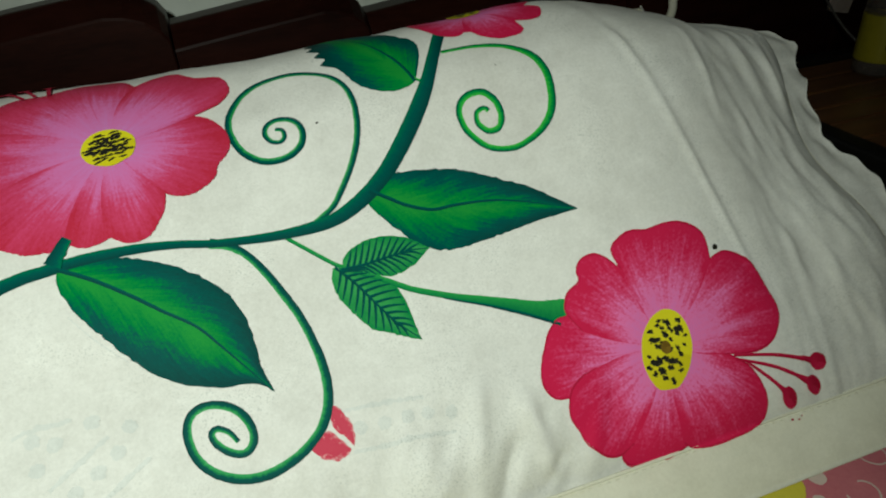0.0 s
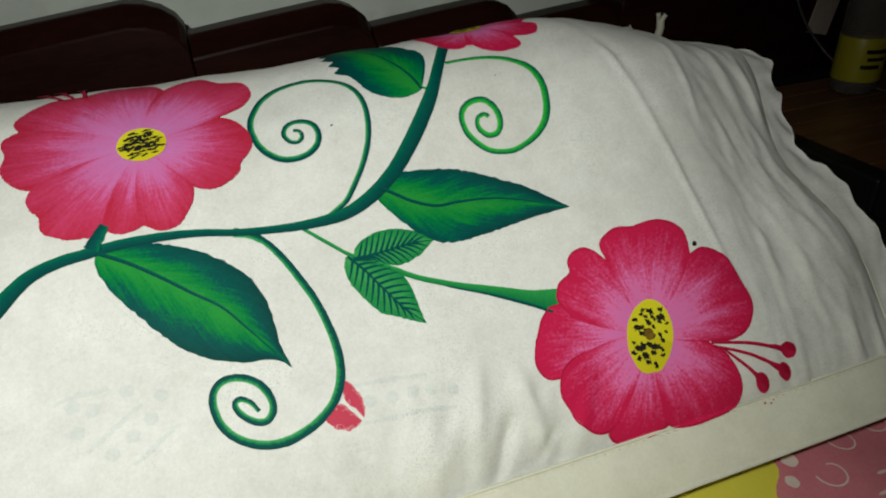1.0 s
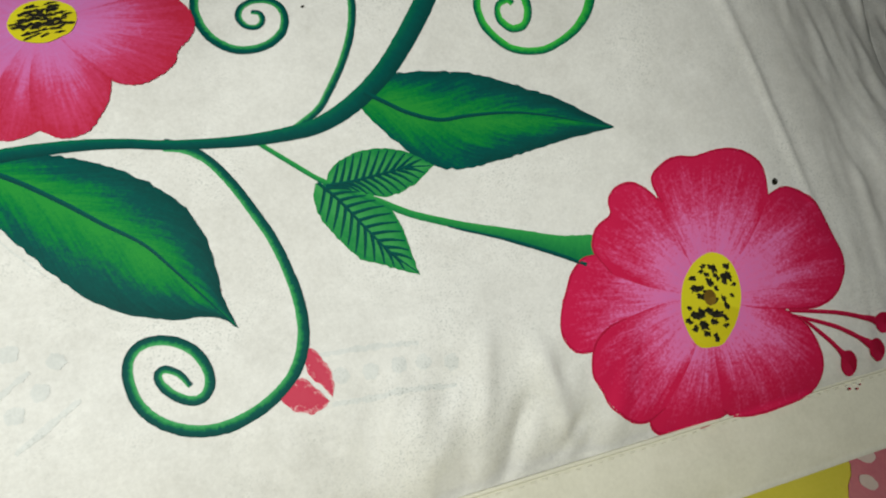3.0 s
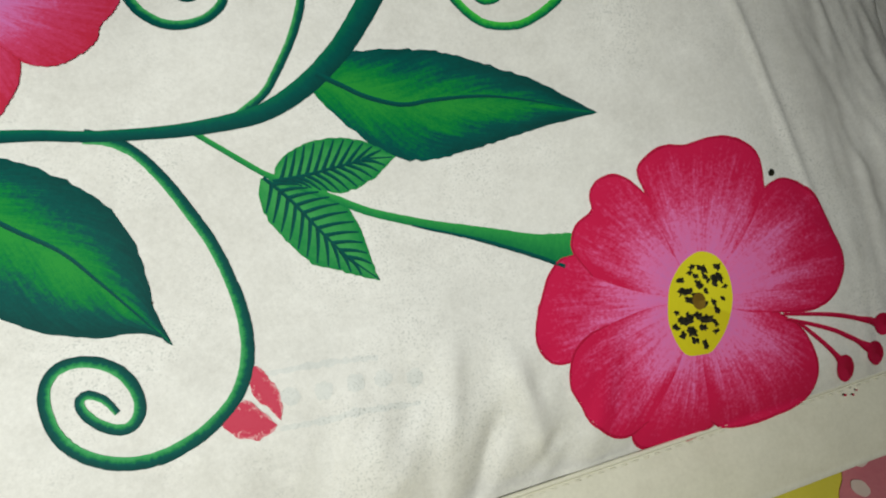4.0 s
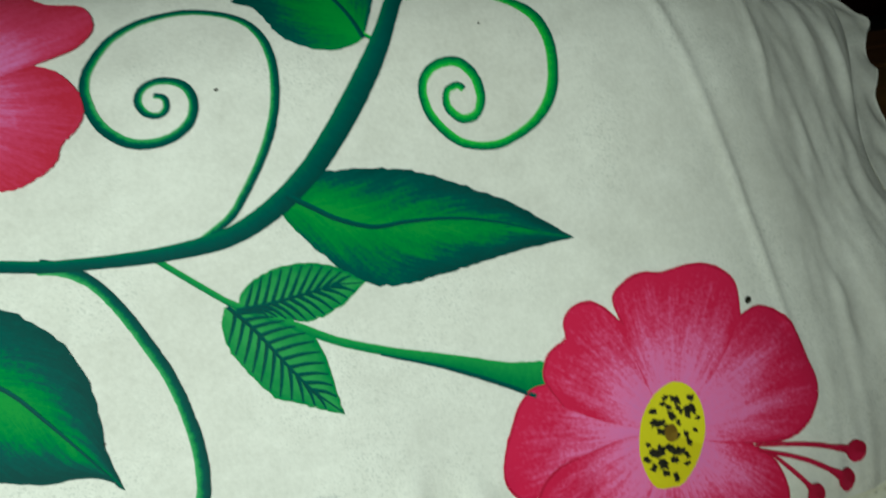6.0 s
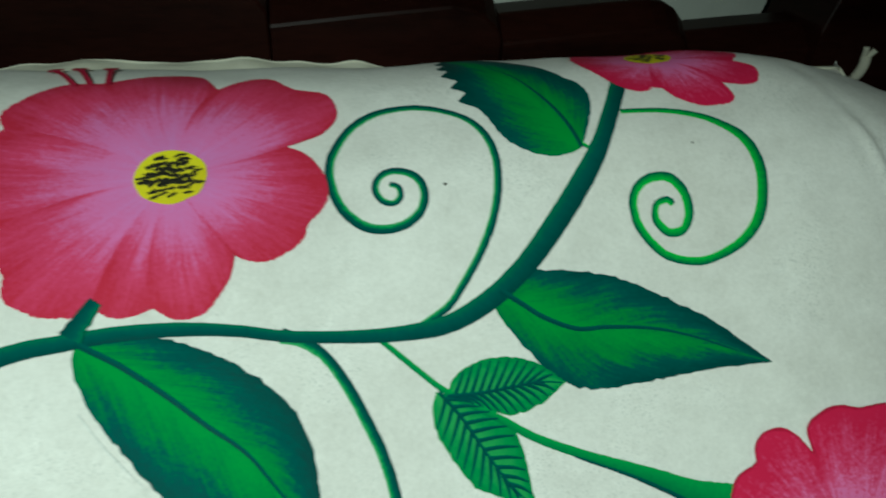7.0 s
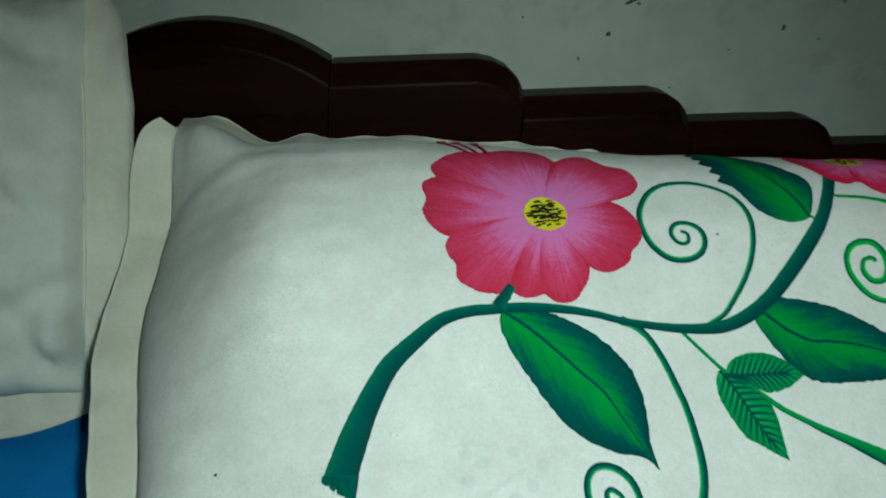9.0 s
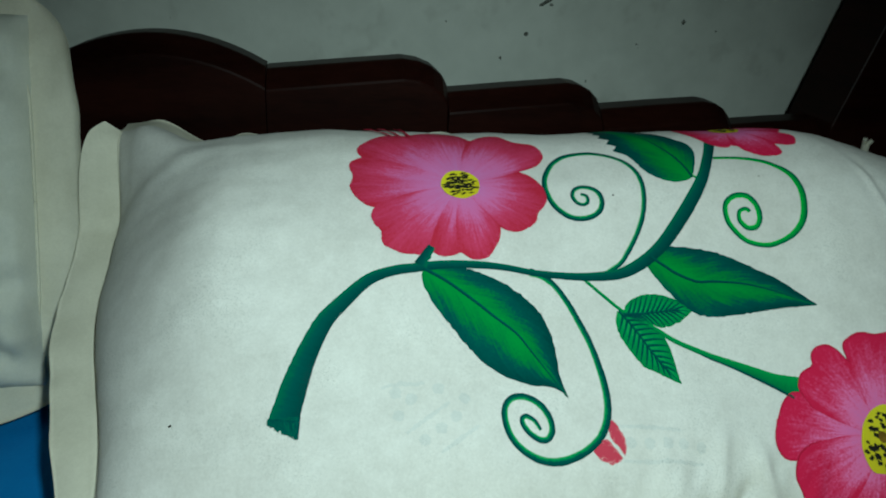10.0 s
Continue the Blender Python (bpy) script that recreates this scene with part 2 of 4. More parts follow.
def grid_faces(n, m, wrap=False):
    """Faces of a grid of n rows of m points; wrap joins each row's end to its start."""
    return [(i * m + j, i * m + (j + 1) % m, (i + 1) * m + (j + 1) % m, (i + 1) * m + j) for i in range(n - 1) for j in range(m if wrap else m - 1)]


def box_bm(x0, x1, y0, y1, z0, z1, bevel=0.0, segments=2):
    bm = bmesh.new()
    bmesh.ops.create_cube(bm, size=1)
    for v in bm.verts:
        v.co = Vector(((x0 + x1) / 2 + v.co.x * (x1 - x0), (y0 + y1) / 2 + v.co.y * (y1 - y0), (z0 + z1) / 2 + v.co.z * (z1 - z0)))
    if bevel:
        bmesh.ops.bevel(bm, geom=bm.edges[:], offset=bevel, segments=segments, affect="EDGES", profile=0.5)
    return bm


def extrude_bm(outline, y0, y1, bevel=0.0, segments=3):
    """An outline in x and z, drawn out from y0 to y1, with rounded rims."""
    bm = bmesh.new()
    front = [bm.verts.new((x, y0, z)) for x, z in outline]
    bm.faces.new(front)
    out = bmesh.ops.extrude_face_region(bm, geom=bm.faces[:])
    for v in out["geom"]:
        if isinstance(v, bmesh.types.BMVert):
            v.co.y = y1
    bmesh.ops.recalc_face_normals(bm, faces=bm.faces[:])
    if bevel:
        rims = [e for e in bm.edges if abs(e.verts[0].co.y - e.verts[1].co.y) < 1e-6 and abs(e.verts[0].co.x - e.verts[1].co.x) > 1e-4]
        bmesh.ops.bevel(bm, geom=rims, offset=bevel, segments=segments, affect="EDGES", profile=0.5)
    return bm


def plank_bm(outline, y0, y1, slope=0.020, drop=0.017, low=0.0):
    """A board with a sloped upper front edge: the front face stops short of the top, a chamfer leads up to it."""
    bm = bmesh.new()
    rings = []
    for y, down in ((y0, drop), (y0 + slope, 0.0), (y1 - 0.004, 0.0), (y1, 0.004)):
        rings.append([bm.verts.new((x, y, z - (down if z > low else 0.0))) for x, z in outline])
    n = len(outline)
    for a, b in zip(rings, rings[1:]):
        for k in range(n):
            bm.faces.new((a[k], a[(k + 1) % n], b[(k + 1) % n], b[k]))
    bm.faces.new(rings[0])
    bm.faces.new(rings[-1][::-1])
    bmesh.ops.recalc_face_normals(bm, faces=bm.faces[:])
    crest = [e for e in bm.edges if all(v.co.z > low for v in e.verts) and abs(e.verts[0].co.y - e.verts[1].co.y) < 1e-6 and e.verts[0].co.y < y0 + slope + 1e-5]
    bmesh.ops.bevel(bm, geom=crest, offset=0.0013, segments=1, affect="EDGES", profile=0.5)
    return bm


def lathe_bm(profile, n=40):
    bm = bmesh.new()
    rings = [[bm.verts.new((r * math.cos(2 * math.pi * k / n), r * math.sin(2 * math.pi * k / n), z)) for k in range(n)] for r, z in profile]
    for a, b in zip(rings, rings[1:]):
        for k in range(n):
            bm.faces.new((a[k], a[(k + 1) % n], b[(k + 1) % n], b[k]))
    bm.faces.new(rings[0][::-1])
    bm.faces.new(rings[-1])
    return bm


def spline(points, count):
    """A smooth curve through a few points, evenly stepped."""
    p = [Vector(q) for q in points]
    p = [2 * p[0] - p[1], *p, 2 * p[-1] - p[-2]]
    fine = []
    for k in range(1, len(p) - 2):
        a, b, c, d = p[k - 1 : k + 3]
        for s in range(12):
            t = s / 12
            fine.append(0.5 * (2 * b + (c - a) * t + (2 * a - 5 * b + 4 * c - d) * t * t + (3 * b - a - 3 * c + d) * t**3))
    fine.append(p[-2])
    run = [0.0]
    for a, b in zip(fine, fine[1:]):
        run.append(run[-1] + (b - a).length)
    out, k = [], 0
    for s in range(count):
        want = run[-1] * s / (count - 1)
        while k < len(run) - 2 and run[k + 1] < want:
            k += 1
        f = (want - run[k]) / max(1e-9, run[k + 1] - run[k])
        out.append(fine[k].lerp(fine[k + 1], min(1, f)))
    return out, run[-1]


def tube(name, points, radius, material, parent=None, label="", count=40, n=10):
    pts, _ = spline(points, count)
    verts = []
    for k, p in enumerate(pts):
        d = (pts[min(k + 1, count - 1)] - pts[max(k - 1, 0)]).normalized()
        a = d.cross(Vector((0.3, 0.2, 1)) if abs(d.z) < 0.9 else Vector((1, 0, 0))).normalized()
        b = d.cross(a)
        verts += [p + radius * (math.cos(2 * math.pi * j / n) * a + math.sin(2 * math.pi * j / n) * b) for j in range(n)]
    faces = grid_faces(count, n, True) + [tuple(range(n))[::-1], tuple((count - 1) * n + j for j in range(n))]
    return piece(name, mesh_of(name, verts, faces), material, parent, label)


# ---- the room ----
def slab(name, x0, x1, y0, y1, z0, z1, material, label, category):
    return tagged(part(name, box_bm(x0, x1, y0, y1, z0, z1), material), label, category, kind="structure")


WALL_Y = 0.765
slab("floor", -2.2, 2.4, -2.4, WALL_Y + 0.12, -0.50, -0.42, FLOOR, "grey cement floor under the bed", "floor")
# no ceiling is seen; this one closes the room for bounced light
slab("ceiling", -2.2, 2.4, -2.4, WALL_Y + 0.12, 2.2, 2.3, CEILING, "plain white ceiling, unseen, added for bounced light", "ceiling")
slab("wall_north", -2.2, 2.4, WALL_Y, WALL_Y + 0.12, -0.42, 2.2, PLASTER, "old grey-white plastered wall, unseen, added to bounce light with stains behind the headboard", "wall")
# the other three walls are unseen, put in to throw torch light back
slab("unseen_wall_south", -2.2, 2.4, -2.4, -2.28, -0.42, 2.2, PLASTER, "old grey-white plastered wall, unseen, added to bounce light", "wall")
slab("unseen_wall_west", -2.2, -2.08, -2.28, WALL_Y, -0.42, 2.2, PLASTER, "old grey-white plastered wall, unseen, added to bounce light", "wall")
slab("unseen_wall_east", 2.28, 2.4, -2.28, WALL_Y, -0.42, 2.2, PLASTER, "old grey-white plastered wall, unseen, added to bounce light", "wall")

def wall_stain(x, z, wide, tall, turn, seed):
    """A small rubbed stain on the plaster, a thin uneven patch."""
    verts, rings, around = [(x, WALL_Y - 0.0012, z)], 3, 28
    for i in range(1, rings + 1):
        for k in range(around):
            a = 2 * math.pi * k / around
            r = i / rings * (1 + 0.5 * noise.noise((1.5 * math.cos(a), 1.5 * math.sin(a), seed)))
            p, q = wide * r * math.cos(a), tall * r * math.sin(a)
            verts.append((x + p * math.cos(turn) - q * math.sin(turn), WALL_Y - 0.0012 + 0.001 * (i == rings), z + p * math.sin(turn) + q * math.cos(turn)))
    faces = [(0, 1 + (k + 1) % around, 1 + k) for k in range(around)]
    for i in range(rings - 1):
        o = 1 + i * around
        faces += [(o + k, o + (k + 1) % around, o + around + (k + 1) % around, o + around + k) for k in range(around)]
    piece("stain", mesh_of("stain", verts, faces), STAIN, bpy.data.objects["wall_north"])


for spot in ((0.134, 0.391, 0.0028, 0.0022, 0.4, 1.0), (0.327, 0.414, 0.0024, 0.0028, 0.0, 2.0), (0.106, 0.363, 0.0014, 0.0018, 0.2, 3.0), (0.152, 0.426, 0.008, 0.0022, 0.5, 4.0), (0.216, 0.340, 0.0012, 0.0011, 0.0, 6.0), (0.039, 0.400, 0.0010, 0.0010, 0.0, 7.0)):
    wall_stain(*spot)

# ---- the bed ----
BED_Z = 0.10


def build_bed():
    bed = new("bed")
    tagged(bed, "dark varnished wooden bed with a stepped plank headboard", "bed")
    part("mattress", box_bm(-1.05, 0.50, -1.35, 0.615, -0.08, BED_Z - 0.006, 0.03, 3), OLD_COTTON, bed, "thick mattress under the sheet")
    part("side_rail", box_bm(0.503, 0.535, -1.35, 0.62, -0.12, 0.02, 0.006), VARNISH, bed)
    part("side_rail", box_bm(-1.085, -1.053, -1.35, 0.62, -0.12, 0.02, 0.006), VARNISH, bed)
    for x in (-1.07, 0.52):
        part("leg", box_bm(x - 0.03, x + 0.03, -1.36, -1.29, -0.42, 0.03, 0.006), VARNISH, bed)
    # planks of the headboard: each top rises a little, then rounds down onto the next
    y0, y1, foot = 0.632, 0.682, -0.30
    arch = [(-0.36 + 0.2085 * k / 14, 0.389 - 3.0 * (-0.36 + 0.2085 * k / 14 + 0.245) ** 2) for k in range(15)]
    planks = [arch + [(-0.151, foot), (-0.36, foot)]]
    for xa, xb, za, zb, drop in ((-0.151, 0.025, 0.361, 0.376, 0.046), (0.025, 0.191, 0.345, 0.359, 0.040), (0.191, 0.347, 0.333, 0.345, 0.036)):
        top = [(xa + 0.0005, za), (xa + (xb - xa) * 0.4, za + (zb - za) * 0.55), (xb - drop, zb)]
        top += [(xb - drop + drop * math.sin(a), zb - 0.030 * (1 - math.cos(a))) for a in (0.35, 0.7, 1.05, 1.35)]
        planks.append(top + [(xb - 0.0005, zb - 0.05), (xb - 0.0005, foot), (xa + 0.0005, foot)])
    planks.append([(0.3475, 0.321), (0.40, 0.326), (0.451, 0.330), (0.451, foot), (0.3475, foot)])
    for outline in planks:
        part("headboard_plank", plank_bm(outline, y0, y1), VARNISH, bed)
    # the other half of the stepped top, behind the standing pillow
    for outline in planks[1:4]:
        flip = [(-0.72 - x, z) for x, z in outline][::-1]
        part("headboard_plank", plank_bm(flip, y0, y1), VARNISH, bed)
    part("headboard_plank", extrude_bm([(-0.582, 0.358), (-0.53, 0.373), (-0.47, 0.380), (-0.41, 0.368), (-0.361, 0.348), (-0.361, foot), (-0.582, foot)], y0, y1, 0.0045), VARNISH, bed)
    part("headboard_post", extrude_bm([(0.452, foot - 0.12), (0.452, 0.332), (0.480, 0.455), (0.530, 0.70), (0.60, 0.70), (0.60, foot - 0.12)], 0.625, 0.70, 0.003), VARNISH, bed, "dark upright post of the headboard")
    part("headboard_post", extrude_bm([(-1.20, foot - 0.12), (-1.20, 0.70), (-1.12, 0.70), (-1.10, 0.345), (-1.10, foot - 0.12)], 0.625, 0.70, 0.003), VARNISH, bed, "dark upright post of the headboard")
    return bed


build_bed()


def build_sheet():
    n, m = 90, 120
    x0, x1, y0, y1 = -1.05, 0.50, -1.30, 0.61

    def height(x, y):
        h = 0.004 * noise.noise((x * 6, y * 6, 1.0)) + 0.002 * noise.noise((x * 19, y * 15, 4.0))
        return BED_Z + h + 0.003

    def patch(name, xa, xb, ya, yb, lift, material, parent=None, label=""):
        verts, count = [], 60
        for j in range(count):
            for k in range(count):
                x, y = xa + (xb - xa) * k / (count - 1), ya + (yb - ya) * j / (count - 1)
                verts.append((x, y, height(x, y) + lift))
        return piece(name, mesh_of(name, verts, grid_faces(count, count)), material, parent, label)

    sheet = patch("bed_sheet", x0, x1, y0, y1, 0.0, SHEET)
    tagged(sheet, "bright yellow cotton bed sheet with a pink and blue print", "bed sheet")
    patch("blue_panel", -1.05, -0.235, -0.4, 0.61, 0.002, BLUE, sheet, "blue panel of the sheet")

    def rosette(cx, cy, radius, lobes, material, lift, name, label, squash=1.0, turn=0.0):
        verts, rings, around = [(cx, cy, height(cx, cy) + lift)], 10, 96
        for i in range(1, rings + 1):
            for k in range(around):
                a = 2 * math.pi * k / around
                r = radius * i / rings * (1 + 0.07 * abs(math.sin(lobes * a / 2 + turn)))
                x, y = cx + r * math.cos(a), cy + r * squash * math.sin(a)
                verts.append((x, y, height(x, y) + lift))
        faces = [(0, 1 + k, 1 + (k + 1) % around) for k in range(around)]
        for i in range(rings - 1):
            o = 1 + i * around
            faces += [(o + k, o + around + k, o + around + (k + 1) % around, o + (k + 1) % around) for k in range(around)]
        return piece(name, mesh_of(name, verts, faces), material, sheet, label)

    rosette(0.425, 0.165, 0.105, 15, PINK, 0.0022, "printed_rosette", "pink scalloped rosette printed on the sheet")
    rosette(-0.12, -0.02, 0.105, 15, PINK, 0.0022, "printed_rosette", "pink scalloped rosette printed on the sheet")
    for k in range(34):
        a = 2 * math.pi * k / 34
        rosette(0.425 + 0.100 * math.cos(a), 0.165 + 0.100 * math.sin(a), 0.0044 + 0.0012 * (k % 2), 5, PALE, 0.0040, "printed_dot", "")
    for k in range(16):
        a = 2 * math.pi * (k + 0.5) / 16
        rosette(0.425 + 0.045 * math.cos(a), 0.165 + 0.045 * math.sin(a), 0.0045, 5, PALE, 0.0040, "printed_petal", "", 0.25, a)

    def printed_curl(cx, cy, radius, start, thick):
        verts, count = [], 40
        for k in range(count):
            a = start + 4.6 * k / (count - 1)
            r = radius * (1 - 0.45 * k / (count - 1))
            for e in (-thick, thick):
                x, y = cx + (r + e) * math.cos(a), cy + (r + e) * math.sin(a)
                verts.append((x, y, height(x, y) + 0.0040))
        piece("printed_curl", mesh_of("printed_curl", verts, grid_faces(count, 2)), PALE, sheet)

    for k in range(13):
        a = 2 * math.pi * k / 13
        printed_curl(0.425 + 0.074 * math.cos(a), 0.165 + 0.074 * math.sin(a), 0.012, a + 0.6, 0.0006)
    return sheet


build_sheet()


# ---- the painted pillow ----
def step(a, b, x):
    t = min(1.0, max(0.0, (x - a) / (b - a)))
    return t * t * (3 - 2 * t)


HALF, FRONT, BACK = 0.345, -0.159, 0.19
RISE_AT = (-0.159, -0.144, -0.11, -0.07, -0.02, 0.03, 0.07, 0.11, 0.14, 0.165, 0.19)
RISE = (0.0, 0.015, 0.032, 0.043, 0.059, 0.073, 0.080, 0.076, 0.060, 0.037, 0.0)


def rise(v):
    """Height of the filling along the slope: long in front, a crest, a steep back."""
    if v <= FRONT or v >= BACK:
        return 0.0
    last = len(RISE) - 1
    i = max(k for k in range(last) if RISE_AT[k] <= v)

    def slope(k):
        a, b = max(0, k - 1), min(last, k + 1)
        return (RISE[b] - RISE[a]) / (RISE_AT[b] - RISE_AT[a]) * (1.3 if k in (0, last) else 1.0)

    h = RISE_AT[i + 1] - RISE_AT[i]
    t = (v - RISE_AT[i]) / h
    return (2 * t**3 - 3 * t * t + 1) * RISE[i] + (t**3 - 2 * t * t + t) * h * slope(i) + (3 * t * t - 2 * t**3) * RISE[i + 1] + (t**3 - t * t) * h * slope(i + 1)


def left_end(v):
    """Where the left seam runs: it draws in towards the front corner."""
    return 0.351 - 0.036 * step(0.06, -0.12, v) - 0.012 * step(-0.12, -0.168, v)


def right_end(v):
    """Where the right seam runs: it dips inward at half height."""
    return 0.342 - 0.024 * math.exp(-(((v + 0.015) / 0.060) ** 2)) - 0.022 * step(0.04, 0.15, v)


def seam_lift(u, v):
    ear = 0.050 * step(-0.282, -0.335, u) * step(0.12, 0.185, v)
    return ear - 0.04 * step(-0.25, -0.35, u) * step(-0.14, 0.08, v) + 0.03 * step(0.02, 0.30, u) * step(-0.15, 0.03, v) * (1 - 0.65 * step(0.09, 0.18, v)) + 0.030 * step(0.255, 0.345, u) * step(-0.19, -0.06, v) * step(0.16, 0.06, v)


def ridge(x, width):
    return math.exp(-((x / width) ** 2))


def wrinkle(u, v):
    h = 0.0024 * noise.noise((u * 13, v * 13, 3.0)) + 0.0006 * noise.noise((u * 45, v * 45, 8.0))
    # the pressed fold beside the loose end, and the slack beyond it
    bent = 0.2085 - 0.225 * v
    h += 0.0020 * ridge(u - bent, 0.0024) * step(-0.10, -0.06, v) * step(0.08, 0.05, v) * (0.8 + 0.8 * noise.noise((v * 25, 1.0, 1.0))) - 0.0005 * ridge(u - bent - 0.006, 0.005)
    slack = step(0.20, 0.29, u)
    h += slack * (0.0022 * noise.noise((u * 28 + v * 9, v * 7, 5.0)) + 0.0014 * noise.noise((u * 80 + v * 26, v * 17, 9.0)) + 0.0009 * noise.noise((u * 190 + v * 60, v * 55, 3.0)))
    # narrow creases that run down the loose end beside the seam
    for c, high, width, seed in ((0.243, 0.0012, 0.003, 1.0), (0.262, 0.0020, 0.005, 2.0), (0.286, 0.0026, 0.006, 3.0), (0.307, 0.0032, 0.005, 4.0), (0.326, 0.0022, 0.004, 6.0)):
        way = c - 0.8 * max(0.0, v + 0.02) ** 2 + 0.006 * noise.noise((v * 9, seed, 0.0))
        h += 1.1 * high * ridge(u - way, width * 0.8) * max(0.0, 0.25 + 1.7 * noise.noise((v * 17, seed, 4.0)))
    # short creases above the front seam
    low = step(-0.085, -0.135, v) * step(-0.06, 0.0, u) * step(0.16, 0.08, u)
    h += low * (0.0055 * noise.noise((u * 42 - v * 14, v * 13, 2.0)) + 0.0018 * noise.noise((u * 95 - v * 45, v * 40, 7.0)))
    # the gathered folds above the seam: long soft ridges that run down to it
    for ua, va, ub, vb, high, width in ((0.053, -0.103, 0.043, -0.135, 0.0026, 0.005), (0.075, -0.110, 0.081, -0.146, 0.0034, 0.0045), (0.066, -0.130, 0.052, -0.154, -0.0030, 0.004), (0.090, -0.142, 0.077, -0.153, -0.0026, 0.004), (0.037, -0.122, 0.022, -0.145, 0.0024, 0.006)):
        f = (v - va) / (vb - va)
        if -0.3 < f < 1.3:
            h += high * ridge(u - ua - (ub - ua) * f - 0.002 * noise.noise((v * 60, ua * 90, 2.0)), width) * step(-0.3, 0.25, f) * step(1.3, 0.8, f)
    # shallow drag lines from the front corner and along the crest
    h += 0.0016 * step(-0.02, -0.12, v) * step(0.02, -0.06, u) * noise.noise((u * 34 + v * 30, v * 12, 11.0))
    h += 0.0012 * step(0.05, 0.11, v) * noise.noise((u * 40, v * 9, 13.0))
    side = step(-0.13, -0.25, u)
    h += side * 0.0012 * noise.noise((u * 22, v * 60, 6.0))
    return h


def slump(u, v):
    """How the filling has shifted: fuller towards the left, a hollow in the middle, fuller again by the loose end."""
    return (0.006 * step(0.0, -0.13, u) - 0.005 * ridge(u - 0.075, 0.06) + 0.004 * ridge(u - 0.215, 0.05)) * step(0.075, 0.02, v)


def top_height(u, v):
    s = min(1.0, abs(u) / (right_end(v) if u > 0 else left_end(v)))
    e = (1 - s**6) ** 0.5 if u < 0 else (1 - s**5.6) ** 0.72
    full = 1 + 0.09 * step(-0.04, 0.08, u) * step(-0.02, 0.08, v) - 0.04 * step(-0.1, -0.28, u)
    full -= step(0.05, 0.11, v) * (0.34 * step(0.15, 0.29, u) + 0.10 * step(-0.20, -0.27, u))
    full -= 0.18 * step(0.245, 0.33, u) * step(-0.11, -0.03, v)
    corner = 0.017 * ridge(u + 0.312, 0.034) * ridge(v - 0.145, 0.045) * min(1.0, 2 * e)
    return corner + (rise(v) * full + slump(u, v)) * e + seam_lift(u, v) + wrinkle(u, v) * min(1.0, 4 * e)


def lay(u, v, lift):
    """A point of the painted side, lift metres off the cloth."""
    d = 0.0015
    w = top_height(u, v)
    n = Vector((-(top_height(u + d, v) - w) / d, -(top_height(u, v + d) - w) / d, 1)).normalized()
    return Vector((u, v, w)) + 0.45 * lift * n


pillow = new("painted_pillow")
pillow.matrix_world = pose(0.092, 0.385, 0.235, 25, 0, 0)
tagged(pillow, "white cotton pillow hand-painted with pink flowers and green vines", "pillow")


def build_pillow_body():
    n, m = 170, 320
    top = []
    for i in range(n):
        v = FRONT + (BACK - FRONT) * i / (n - 1)
        for k in range(m):
            s = -1 + 2 * k / (m - 1)
            s = math.copysign(1 - (1 - abs(s)) ** 1.12, s)
            u = s * (right_end(v) if s > 0 else left_end(v))
            top.append((u, v, top_height(u, v)))
    piece("painted_side", mesh_of("painted_side", top, grid_faces(n, m)), COTTON, pillow)
    under, n, m = [], 40, 60
    for i in range(n):
        r = -1 + 2 * i / (n - 1)
        for k in range(m):
            s = -1 + 2 * k / (m - 1)
            v = (FRONT + BACK) / 2 + (BACK - FRONT) / 2 * r
            u = s * (right_end(v) if s > 0 else left_end(v))
            deep = 0.118 * ((1 - s**6) * (1 - abs(r) ** 2.2)) ** 0.5 * (1 - 0.35 * r)
            under.append((u, v, seam_lift(u, v) - deep - 0.0004))
    piece("underside", mesh_of("underside", under, [f[::-1] for f in grid_faces(n, m)]), COTTON, pillow)


build_pillow_body()


